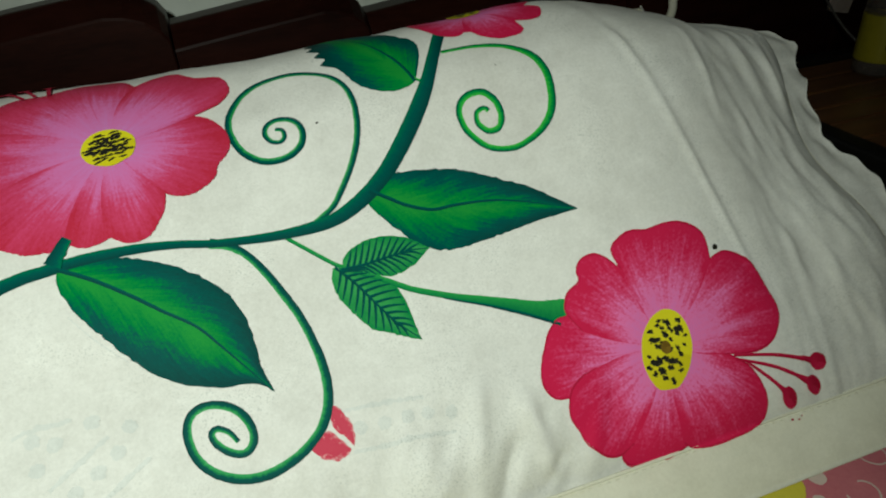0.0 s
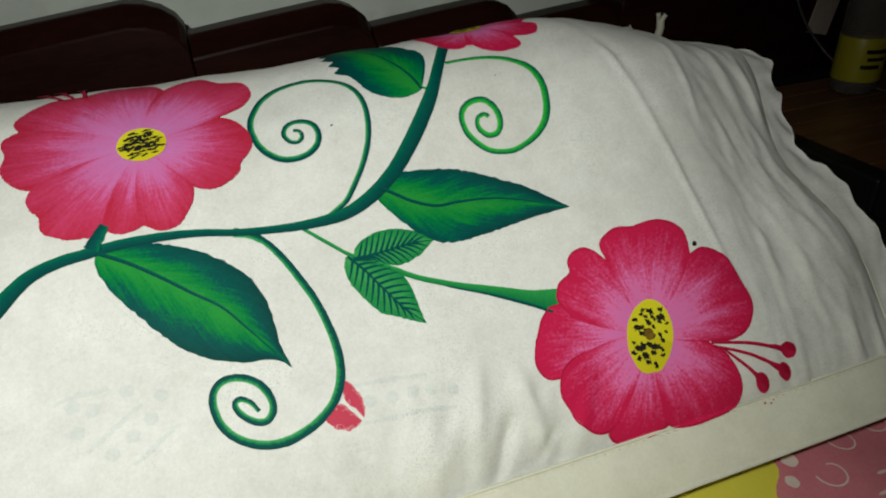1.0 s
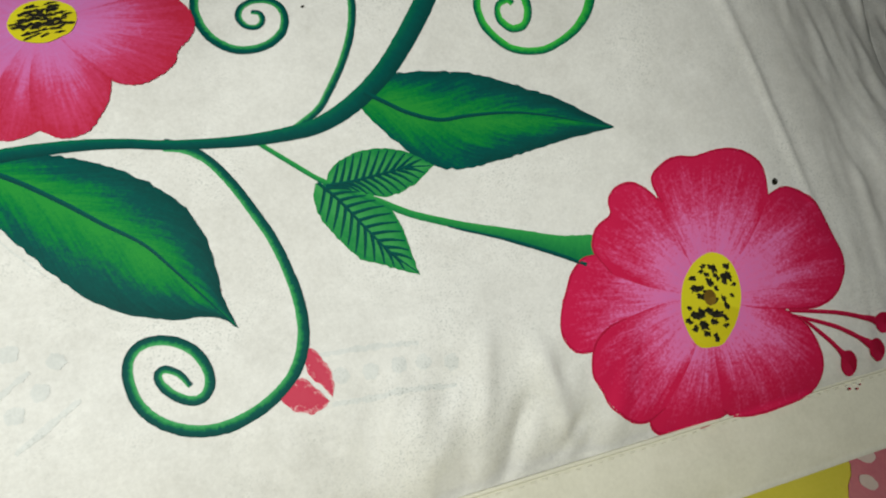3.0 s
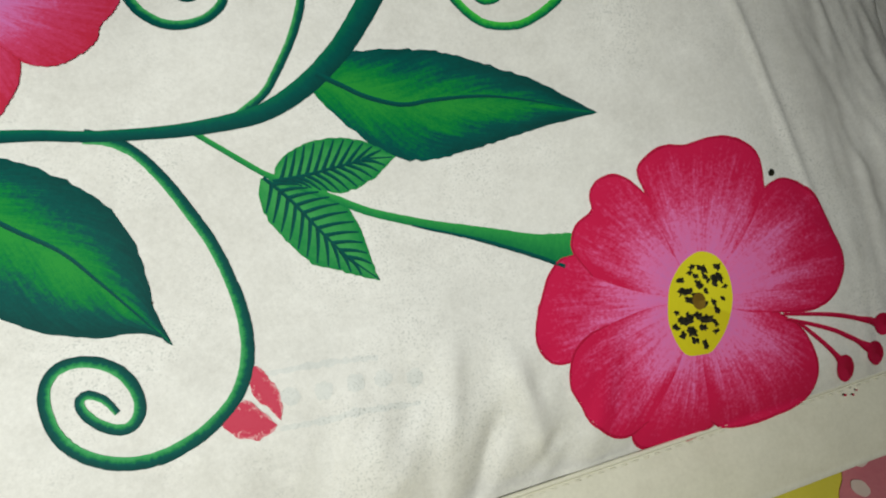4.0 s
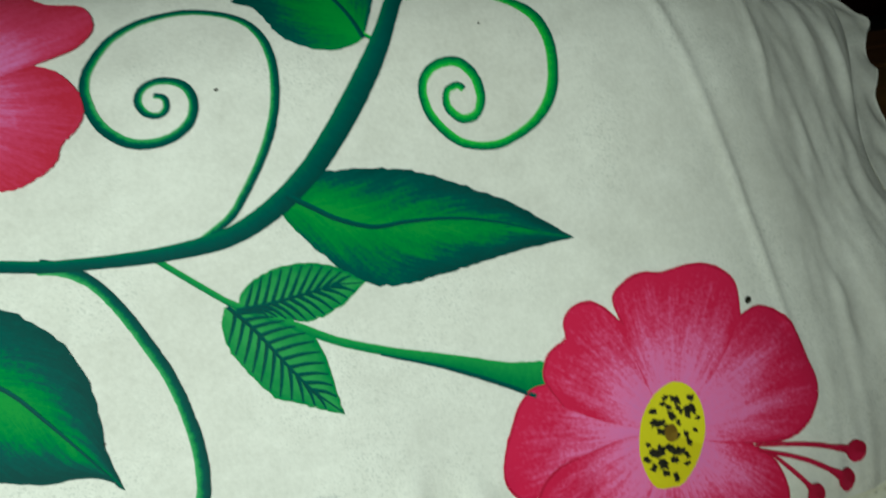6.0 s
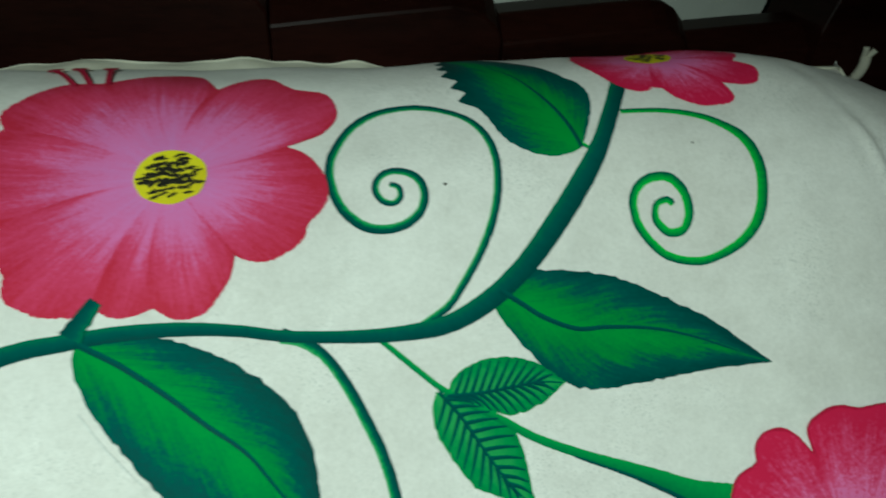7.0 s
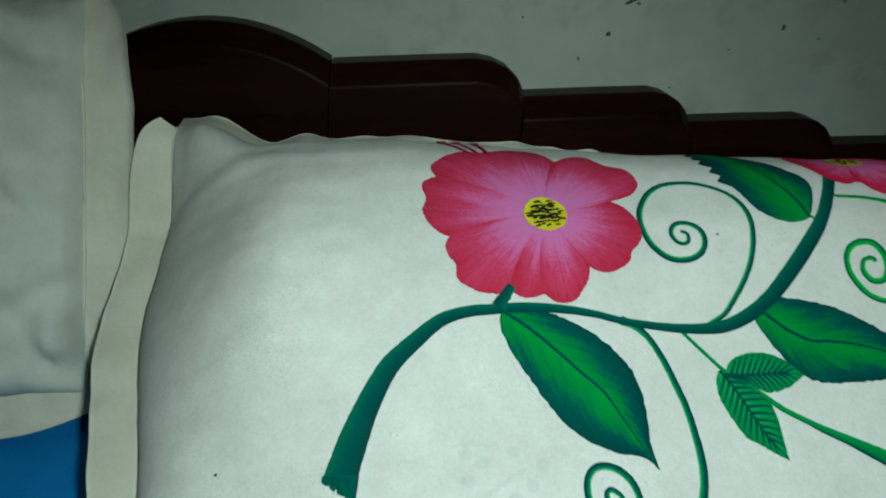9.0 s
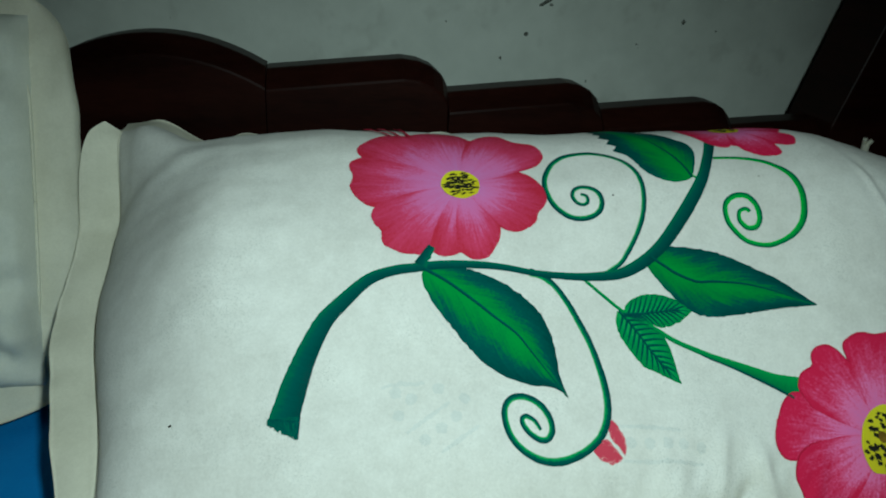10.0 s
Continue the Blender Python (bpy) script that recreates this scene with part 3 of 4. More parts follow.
def border(side, wide, name="flange"):
    """A flat stitched border along one side, two layers of cloth, mitred at the corners."""
    n, m = 140, 12
    rows = []
    for k in range(n):
        f = -1 + 2 * k / (n - 1)
        for j in range(m):
            q = j / (m - 1)
            if side in ("front", "back"):
                g = -1 if side == "front" else 1
                u = f * ((right_end if f > 0 else left_end)(FRONT if g < 0 else BACK) + wide * q * (0.15 if g > 0 else 0.9))
                v = (FRONT if g < 0 else BACK) + g * wide * q * (1 if g < 0 else 1 - 0.94 * step(0.10, 0.28, u))
            else:
                g = -1 if side == "left" else 1
                v = (FRONT + BACK) / 2 + f * ((BACK - FRONT) / 2 + wide * q * (0.02 if g < 0 < f else 0.9))
                slim = 1.0 if g > 0 else (1 - 0.06 * step(0.08, -0.08, v)) * (1 - 0.85 * step(-0.06, -0.185, v)) * math.sqrt(max(0.01, 1 - (max(0.0, v - 0.130) / 0.0645) ** 2))
                cv = max(FRONT, min(BACK, v))
                u = g * ((right_end(cv) if g > 0 else left_end(cv)) + wide * q * slim)
            cv = max(FRONT, min(BACK, v))
            cu = max(-left_end(cv), min(right_end(cv), u))
            w = seam_lift(cu, cv)
            ear = step(-0.285, -0.35, u) * step(0.10, 0.19, v)
            wave = noise.noise((u * 16, v * 16, 12.0 + g)) + 0.5 * noise.noise((u * 40, v * 40, 2.0))
            if side == "front":
                w += -0.32 * wide * q * q + 0.0035 * q * wave
            elif side == "back":
                w += -0.50 * wide * q + 0.010 * q * wave 
            elif side == "left":
                w += 0.05 * wide * q + 0.006 * q * wave + 0.008 * q * ear
            else:
                u += 0.016 * q * noise.noise((3.0, v * 17, 7.0)) + 0.006 * q * noise.noise((1.0, v * 70, 2.0))
                w += 0.004 * q * noise.noise((u * 120, v * 60, 4.0))
                w += (0.22 - 0.75 * step(0.07, 0.16, v)) * wide * q + (0.012 - 0.008 * step(0.10, 0.16, v)) * q * wave
            rows.append((u, v, w + 0.0012 * math.sin(min(1, q * 9) * math.pi) * (q < 0.12)))
    low = [(u, v, w - 0.0022) for u, v, w in rows]
    count = len(rows)
    faces = grid_faces(n, m)
    flip = [tuple(count + a for a in f[::-1]) for f in faces]
    edge = [(k * m + m - 1, k * m + m - 1 + m, count + k * m + m - 1 + m, count + k * m + m - 1) for k in range(n - 1)]
    piece(name, mesh_of(name, rows + low, faces + flip + edge), COTTON if side == "right" else CREAM, pillow, "stitched border of the pillowcase")


for side, wide in (("front", 0.034), ("back", 0.034), ("left", 0.030), ("right", 0.021)):
    border(side, wide)

# seam stitches as a fine raised cord round the filling
for a, b in (((-HALF, FRONT), (HALF, FRONT)), ((-1, FRONT), (-1, BACK)), ((-HALF, BACK), (HALF, BACK)), ((HALF, FRONT), (HALF, BACK))):
    way = []
    for k in range(25):
        u, v = a[0] + (b[0] - a[0]) * k / 24, a[1] + (b[1] - a[1]) * k / 24
        u = min(max(u, -left_end(v)), right_end(v))
        way.append((u, v, seam_lift(u, v) + 0.0008))
    tube("seam_cord", way, 0.0011, CREAM, pillow, count=120, n=6)


# single stitches along the front seam
def build_stitches():
    verts = []
    for k in range(9):
        f = -1 + k / 4
        half = 0.00045 * math.sqrt(max(0.04, 1 - f * f))
        for a in range(6):
            verts.append((0.0016 * f, half * math.cos(a * math.pi / 3), half * math.sin(a * math.pi / 3)))
    me = mesh_of("stitch", verts, grid_faces(9, 6, True))
    me.materials.append(CREAM)
    for k in range(112):
        u = -0.285 + 0.0054 * k
        ob = new("stitch", me)
        ob.parent = pillow
        ob.matrix_basis = pose(u, FRONT - 0.0022, seam_lift(u, FRONT) + 0.0006, 0, 0, 6 * noise.noise((u * 90, 0, 0)))


build_stitches()


# ---- paint on the pillow; plan numbers below are millimetres on the cloth ----
def mm(points):
    return [(a / 1000, b / 1000, 0) for a, b in points]


def stroke(name, points, widths, material, lift=0.0009, parent=None, label="", density=0.0016, ragged=0.0, bold=1.0):
    """A brush stroke: a ribbon that follows the cloth. widths: millimetres at even steps along it."""
    _, length = spline(mm(points), 30)
    count = max(8, int(length / density))
    pts, _ = spline(mm(points), count)
    verts, uvs, across = [], [], 7
    for k, p in enumerate(pts):
        d = (pts[min(k + 1, count - 1)] - pts[max(k - 1, 0)]).normalized()
        side = Vector((-d.y, d.x, 0))
        f = k / (count - 1) * (len(widths) - 1)
        i = min(int(f), len(widths) - 2)
        half = bold * (widths[i] + (widths[i + 1] - widths[i]) * (f - i)) / 2000
        rag = (ragged * noise.noise((p.x * 900, p.y * 900, 1.0)), ragged * noise.noise((p.x * 900, p.y * 900, 5.0)))
        for j in range(across):
            q = -1 + 2 * j / (across - 1)
            o = p + side * (half * q * (1 + (rag[0] if q < 0 else rag[1])))
            verts.append(lay(o.x, o.y, lift))
            uvs.append((k / (count - 1) * length * 10, (q + 1) / 2))
    return piece(name, mesh_of(name, verts, grid_faces(count, across), uvs), material, parent or pillow, label)


def blade(name, upper, lower, material, lift=0.0007, parent=None, label="", teeth=None, rows=56, split=0.5):
    """A painted leaf between two edges that share base and tip; the colour runs from its rib outward."""
    a, _ = spline(mm(upper), rows)
    b, _ = spline(mm(lower), rows)
    verts, uvs, across = [], [], 23
    for k in range(rows):
        for j in range(across):
            q = j / (across - 1)
            p = a[k].lerp(b[k], q)
            if teeth and q > 0.99:
                out = (b[k] - a[k]).normalized() if 0 < k < rows - 1 else Vector((0, 0, 0))
                f = k / (rows - 1)
                if teeth[0] < f < teeth[1]:
                    saw = ((f - teeth[0]) / (teeth[1] - teeth[0]) * teeth[2]) % 1.0
                    p = p + out * 0.007 * saw
            if 0 < k < rows - 1:
                p = p + (b[k] - a[k]).normalized() * (0.0009 * (2 * q - 1) ** 9 * noise.noise((p.x * 420, p.y * 420, 6.0)))
            d = abs(q - split) / (split if q < split else 1 - split)
            # the bright middle reaches out to the edge beside the base
            far = k / (rows - 1)
            d *= 0.40 + 0.60 * far**0.6 if q > split else 0.72 + 0.28 * far
            verts.append(lay(p.x, p.y, lift))
            uvs.append((far, d * 0.95))
    return piece(name, mesh_of(name, verts, grid_faces(rows, across), uvs), material, parent or pillow, label)


def round_patch(name, cx, cy, rx, ry, turn, material, lift, parent, label="", rings=10, around=64, rough=0.04, seed=0.0):
    verts, uvs = [lay(cx / 1000, cy / 1000, lift)], [(0, 0)]
    c, s = math.cos(turn), math.sin(turn)
    for i in range(1, rings + 1):
        for k in range(around):
            a = 2 * math.pi * k / around
            g = i / rings * (1 + rough * noise.noise((2 * math.cos(a), 2 * math.sin(a), seed)))
            x, y = rx * g * math.cos(a), ry * g * math.sin(a)
            verts.append(lay((cx + x * c - y * s) / 1000, (cy + x * s + y * c) / 1000, lift))
            uvs.append((i / rings, k / around))
    faces = [(0, 1 + k, 1 + (k + 1) % around) for k in range(around)]
    for i in range(rings - 1):
        o = 1 + i * around
        faces += [(o + k, o + around + k, o + around + (k + 1) % around, o + (k + 1) % around) for k in range(around)]
    return piece(name, mesh_of(name, verts, faces, uvs), material, parent, label)


def flower(centre, petals, material, label, outline=0.0):
    """A painted flower: each petal is a fan from the middle out to its own rim, laid over the one before."""
    cx, cy = centre
    base = round_patch("painted_flower", cx, cy, 30, 30, 0, material, 0.0008, pillow, label)
    for number, rim_points in enumerate(petals):
        _, length = spline(mm(rim_points), 30)
        rows, cols = 30, max(24, int(length / 0.0010))
        rim, _ = spline(mm(rim_points), cols)
        middle = Vector((cx / 1000, cy / 1000, 0))
        turn_left = (rim[0] - middle).cross(rim[-1] - middle).z < 0
        verts, uvs = [], []
        for i in range(rows):
            t = i / (rows - 1)
            g = 0.10 + 0.90 * t
            for k in range(cols):
                q = k / (cols - 1)
                away = rim[k] - middle
                wob = 1 + (0.010 * noise.noise((rim[k].x * 130, rim[k].y * 130, 3.0)) + 0.011 * noise.noise((rim[k].x * 900, rim[k].y * 900, 7.0))) * t
                # the sides of a petal swell a little over its neighbours
                side = Vector((-away.y, away.x, 0)) * (0.045 * math.sin(math.pi * t) * (2 * q - 1) ** 3)
                p = middle + away * (g * wob) - (side if turn_left else -side)
                verts.append(lay(p.x, p.y, 0.0010 + 0.00022 * number))
                edge = max(0.0, 1 - min(q, 1 - q) * length / 0.011)
                uvs.append((min(1.0, g + 0.30 * edge**1.6 * (0.1 + g)) * 0.93, math.atan2(away.y, away.x) + number))
        petal = piece("petal", mesh_of("petal", verts, grid_faces(rows, cols), uvs), material, base)
        if outline:
            stroke("petal_edge", [(1000 * p.x, 1000 * p.y) for p in rim[:: max(1, cols // 18)]], [outline * 0.4, outline, outline * 0.6, outline, outline * 0.4], CRIMSON, 0.0012 + 0.00022 * number, petal, ragged=0.5)
    return base


def specks(base, cx, cy, rx, ry, turn, count, long, seed, lift=0.0018, thick=0.75, spread=0.7):
    dice = random.Random(seed)
    c, s = math.cos(turn), math.sin(turn)
    for k in range(count):
        r, a = math.sqrt((k + 0.6) / count) * 0.88, 2.399 * k + dice.uniform(-0.3, 0.3)
        x, y = rx * r * math.cos(a), ry * r * math.sin(a)
        size = dice.uniform(0.7, 1.35)
        round_patch("speck", cx + x * c - y * s, cy + x * s + y * c, size * long, size * thick, turn + dice.uniform(-1.2, 0.8) * spread, BLACK, lift, base, "", 2, 14, 0.95, k * 1.7 + seed)


# stems and vines
STEM_WAY = [(98, 104), (87, 83), (76, 63), (64, 47), (51, 32), (37, 18), (20, 6), (3, -1), (-15, -3), (-36, -3), (-57, -2), (-75, 1), (-96, 3), (-115, 2.5), (-131, 1), (-148, -1), (-163, -6), (-178, -18), (-190, -30), (-198, -44), (-204, -58), (-209, -72), (-213, -86)]
stroke("painted_stem", STEM_WAY, [9, 8.5, 9, 11, 11.5, 11, 10, 9.5, 8, 6.5, 5.5, 5, 5.2, 6, 6.5, 6.8, 7.6, 9.2, 11, 13, 15, 18, 20], STEM, 0.0011, None, "dark green main stem", ragged=0.05, bold=0.84)
for k in range(13):
    dx = -7.8 + 1.3 * k
    long = 0.6 + 0.55 * (dx + 7.8) + 1.4 * noise.noise((k * 0.7, 2.0, 5.0))
    stroke("bristle_mark", [(-212.2 + dx, -82), (-212.6 + dx, -84.5), (-212.9 + dx, -85 - long)], [2.6, 2.4, 1.3], STEM, 0.0012, ragged=0.4)
SPIRAL_A = [(-7, -1), (5, 6), (12, 14), (20, 25), (27, 38), (31, 51), (32, 65), (29, 78), (22, 88), (10, 94), (-2, 97), (-15, 96), (-27, 88), (-35, 76), (-38, 66), (-37, 55), (-33, 46), (-26, 39.5), (-18, 37.5), (-9, 39), (-2, 44.5), (0, 52.5), (-3, 59.5), (-11, 63), (-17.5, 61), (-20, 55.5), (-17.7, 50), (-13, 48.3), (-9.9, 51), (-10.5, 55.5), (-14, 57)]
stroke("painted_tendril", SPIRAL_A[::-1], [2.2, 2.8, 3.2, 3.6, 4, 3.6, 3.4, 3.4, 3, 3.2, 3.4, 3.2, 3, 2.6], VINE, 0.0009, None, "dark green curled tendril", ragged=0.12, bold=1.08)
SPIRAL_B = [(91, 82), (107, 81), (121, 76.5), (132, 70.5), (141, 62), (145, 51), (144.5, 39), (141, 27.5), (134, 20), (125, 15.8), (114, 14.2), (102, 18), (95, 25), (90.3, 33), (89.3, 42), (93, 48), (100, 50), (107, 48), (111.8, 41), (112.3, 33), (109, 27.5), (103, 27.5), (98.3, 33), (99, 39), (104, 40.3), (106, 38)]
stroke("painted_tendril", SPIRAL_B, [2.4, 2.6, 3.2, 4.2, 4.2, 4.4, 3.4, 3, 3.2, 3.4, 3.6, 3.6, 3, 2.4], VINE_LIGHT, 0.0009, None, "light green curled tendril", ragged=0.14, bold=1.08)
SPIRAL_C = [(-60, -1.5), (-52, -4), (-44, -10), (-37, -20), (-31, -32), (-25, -46), (-21, -63), (-20, -77), (-22, -89), (-27, -98.5), (-35, -105.5), (-45, -110.5), (-57, -113), (-69, -111.5), (-79, -106), (-85, -98), (-87, -88), (-85, -80.5), (-79, -77), (-70.5, -78), (-63, -83), (-59, -91), (-59.5, -98), (-64, -101.5), (-69.5, -100), (-75, -95), (-76.8, -90), (-74, -88), (-69, -91), (-66, -96)]
stroke("painted_tendril", SPIRAL_C, [5, 3.6, 4, 4, 4, 4.4, 4.6, 4, 4.2, 4, 3.8, 3.6, 3.6, 3.8, 3.4, 3, 2], VINE, 0.0009, None, "dark and light green curled tendril", ragged=0.12, bold=1.08)
TWIG = [(-26, -2), (-16, -11), (-8, -18), (0, -24.5), (12, -31.5), (23, -38), (35, -45), (50, -51.5), (69, -58.5), (85, -65), (97, -71), (114, -78)]
stroke("painted_twig", TWIG[::-1], [14, 9, 6.2, 4.6, 3.8, 3.4, 3.2, 3, 2.6, 2.2, 2.2, 2], TWIG_PAINT, 0.0009, None, "light green twig that ends in a flower", ragged=0.1)
stroke("shade_line", [(50, -53.2), (69, -61), (84, -68.5), (96, -75.5), (108, -83)], [0.8, 1.2, 1.6, 1.8, 1.6], VEIN, 0.0012, label="dark green line under the twig", ragged=0.3)
stroke("painted_stalk", [(-131, 2), (-128, 7), (-123, 14)], [8, 6.5, 6, 4.2], STEM, 0.0030, None, "short dark green flower stalk", ragged=0.25)

# leaves
leaf = blade("painted_leaf", [(25, 8), (34, 15.5), (43, 18), (57, 17), (74, 14), (88, 8), (103, -1), (116, -9.5), (127, -19), (137.5, -29)], [(25, 8), (24, 5), (29, -4), (37, -14), (45, -22), (54, -28), (65, -30), (80, -29.5), (98, -28.5), (116, -28), (137.5, -29)], LEAF, label="long pointed green leaf")
stroke("midrib", [(27, 11), (36, 5), (45, -1), (58, -6), (72, -6.5), (90, -9), (106, -14), (124, -22.5)], [2.2, 2, 1.8, 1.4, 1, 0.5], VEIN, 0.0012, leaf)
leaf = blade("painted_leaf", [(-130, 0), (-121, 1), (-107, 1.5), (-94, -2), (-80, -8.5), (-67, -17), (-57, -27), (-52, -37), (-49.5, -47), (-49, -59), (-48, -68), (-45, -78)], [(-130, 0), (-130.5, -6), (-128.5, -14), (-122, -26), (-113, -38), (-104, -49), (-95, -58), (-82, -66), (-69, -70), (-58, -71), (-51, -73), (-45, -78)], LEAF, label="broad green leaf with a bright middle")
stroke("midrib", [(-129, 0), (-114, -9), (-99, -20), (-87, -30), (-74, -40), (-65, -51), (-56, -63), (-48, -74)], [2.2, 2, 1.8, 1.4, 1, 0.5], VEIN, 0.0012, leaf)
stroke("pencil_line", [(-128, -23), (-120, -34), (-111, -44), (-106, -49)], [0.5, 0.7, 0.6, 0.3], GHOST, 0.0006, label="faint pencil line beside the leaf", ragged=0.8)
leaf = blade("painted_leaf", [(70, 66), (74, 74), (79, 87), (80, 101), (74, 112), (66, 127), (53, 140), (38, 147), (24, 150)], [(70, 66), (65, 64), (55, 64), (43, 69), (36, 77), (32, 88), (28, 97), (25, 111), (23, 130), (24, 150)], LEAF, label="dark green leaf with saw-toothed edge", teeth=(0.5, 0.97, 5))
stroke("midrib", [(70, 66), (66, 81), (60, 96), (51, 114), (43, 126)], [1.8, 1.6, 1.2, 0.6], VEIN, 0.0012, leaf)
stroke("painted_stalk", [(80, 62), (75, 64), (70, 68)], [1.6, 1.6, 1.8], VINE_LIGHT, 0.0009)


def veined(upper, lower, rib, label):
    ob = blade("painted_leaflet", upper, lower, YOUNG, label=label, rows=36)
    stroke("midrib", rib, [1.5, 1.3, 1.0, 0.5], VEIN, 0.0012, ob)
    a, _ = spline(mm(upper), 60)
    b, _ = spline(mm(lower), 60)
    r, _ = spline(mm(rib), 60)
    for k in range(11):
        i = 4 + k * 4
        for edge in (a, b):
            p, q = r[i], r[i].lerp(edge[min(58, i + 9)], 0.93)
            mid = p.lerp(q, 0.5) + Vector((0.0004, 0.0004, 0))
            stroke("vein", [(1000 * o.x, 1000 * o.y) for o in (p, mid, q)], [1.6, 1.3, 0.6], VEIN, 0.0012, ob)


veined([(1, -27), (5, -20), (14, -15.5), (23, -14.5), (33, -15.5), (42, -19.5), (50.5, -26)], [(1, -27), (12, -31), (21, -35), (29, -36), (39, -33), (50.5, -26)], [(1, -27), (14, -27), (27, -26), (39, -25), (49, -26)], "small veined green leaflet")
veined([(-3, -25), (6, -28), (18, -34), (26, -41), (29, -48), (30.5, -60), (32, -71.5)], [(-3, -25), (-5, -31), (-4, -40), (2, -50.5), (9, -60), (20, -65.5), (32, -71.5)], [(-2, -25), (6, -35), (14, -48), (22, -60), (32, -71)], "small veined green leaflet")

# flowers
ROSE = [
    [(-164, 91), (-167, 101), (-159, 112), (-147, 120), (-131, 122), (-108, 132), (-93, 132), (-83, 114)],
    [(-157, 44), (-162, 46), (-169, 53), (-173, 63), (-171, 73), (-173, 84), (-170, 89), (-163, 92)],
    [(-122, 12), (-131, 9), (-140, 10), (-148, 13), (-154, 18), (-154.5, 26), (-159, 33), (-160, 40), (-156, 47)],
    [(-103, 11), (-112, 8), (-119, 8.5), (-125, 13)],
    [(-75, 33), (-77, 22), (-83, 12), (-89, 7), (-98, 7), (-106, 12)],
    [(-57, 79), (-48, 74.5), (-42, 67), (-39, 59), (-40, 50), (-47, 42), (-50, 35), (-57, 29), (-66, 26), (-74, 28), (-78, 33)],
    [(-86, 113), (-72, 123), (-60, 123), (-50, 114.5), (-38, 111), (-33, 102), (-34, 92), (-41, 84), (-58, 77)],
]
RED = [
    [(103, -119), (94, -118.5), (88.5, -114), (87, -108), (90, -100), (95, -92), (100, -85), (107, -80), (116, -80)],
    [(165, -156), (154, -158.5), (146, -160), (136, -159.5), (126, -157), (121.5, -153.5), (121, -150), (127, -147)],
    [(194, -123), (204, -131), (209, -138.5), (212, -147), (212, -154), (207, -159), (197, -161.5), (186, -162), (175, -162), (165, -160), (157, -155)],
    [(129, -148), (119, -151), (110, -148.5), (103, -142.5), (100, -135), (97, -128), (98.5, -121), (102, -115.5), (110, -111), (122, -109)],
    [(118, -90), (113, -79), (114, -73), (118, -68), (125, -65), (125.5, -59), (130, -54.5), (137, -54), (143, -57.5), (150, -66)],
    [(200, -76), (210, -73), (218, -75), (226, -81), (230, -90), (232, -100), (234, -109), (231.5, -116), (226, -122.5), (217, -126), (207, -126), (192, -123)],
    [(150, -66), (147.5, -56), (152, -51.5), (161, -49), (171, -51), (179, -50.5), (190, -52), (199, -57), (203, -64), (202, -76)],
]
CREST = [
    [(135, 143), (115, 150), (95, 146), (87, 134)],
    [(157, 110), (166, 124), (152, 140), (134, 143)],
    [(86, 135), (86, 120), (90, 109), (96, 98), (106, 93), (114, 98)],
    [(142, 94), (154, 91), (161, 94), (164, 104), (156, 112)],
    [(112, 98), (119, 86), (130, 80), (144, 82), (143, 95)],
]
one = flower((-99, 63), ROSE, PETAL_ROSE, "rose-pink painted flower with lilac middle")
round_patch("flower_centre", -99, 63, 13.5, 12.5, 0.3, YELLOW, 0.0032, one, "yellow centre with black dashes")
specks(one, -99, 63, 12.5, 11.5, 0.3, 46, 2.3, 3, lift=0.0037, thick=0.8, spread=0.4)
two = flower((161, -110), RED, PETAL, "crimson and pink painted flower", 1.1)
round_patch("flower_centre", 160.5, -111.5, 14.5, 20, -0.42, YELLOW, 0.0032, two, "yellow centre with black specks")
specks(two, 160.5, -111.5, 13.8, 19.5, -0.42, 34, 1.9, 11, lift=0.0037, thick=1.25)
round_patch("centre_spot", 160, -110.5, 2.9, 3.3, 0, BROWN, 0.0042, two, "brown spot")
three = flower((122, 124), CREST, PETAL, "crimson painted flower on the crest of the pillow")
round_patch("flower_centre", 122, 124, 11, 9, 0, YELLOW, 0.0032, three, "yellow centre with black dashes")
specks(three, 122, 124, 10, 8, 0, 22, 1.7, 5, lift=0.0037)
for way in ([(197, -125), (223, -131), (251, -140)], [(198, -127), (222, -137), (245, -150)], [(203, -129), (216, -141), (227, -152)]):
    stroke("stamen", way, [1.2, 1.6, 1.8, 2.0, 4.5], CRIMSON, 0.0034, two)
    round_patch("anther", way[-1][0], way[-1][1], 5.8, 4.3, math.atan2(way[-1][1] - way[1][1], way[-1][0] - way[1][0]), CRIMSON, 0.0036, two, "", 6, 28, 0.06, way[-1][0])
for way in ([(-157, 140), (-150, 130), (-142, 117)], [(-147, 141), (-142, 131), (-136, 118)], [(-134, 142), (-132, 133), (-129, 118)]):
    stroke("stamen", way, [2.6, 2.2, 2.2], CRIMSON, 0.0034, one)
    round_patch("anther", way[0][0], way[0][1], 3.6, 3.4, 0.4, CRIMSON, 0.0036, one, "", 6, 24, 0.2, way[0][0])

# bud
bud = blade("painted_bud", [(-22.5, -90), (-18, -93), (-14, -100), (-13.5, -107), (-15, -111.5)], [(-22.5, -90), (-23, -95), (-22, -102), (-18, -107), (-15, -111.5)], BUD, 0.0008, label="small red bud", rows=24)
blade("bud_petal", [(-35, -107), (-29, -103), (-25, -102), (-20, -107.5), (-16.5, -112.5)], [(-35, -107), (-32, -112), (-26, -115), (-21, -115.5), (-16.5, -112.5)], BUD, 0.0008, bud, rows=24)

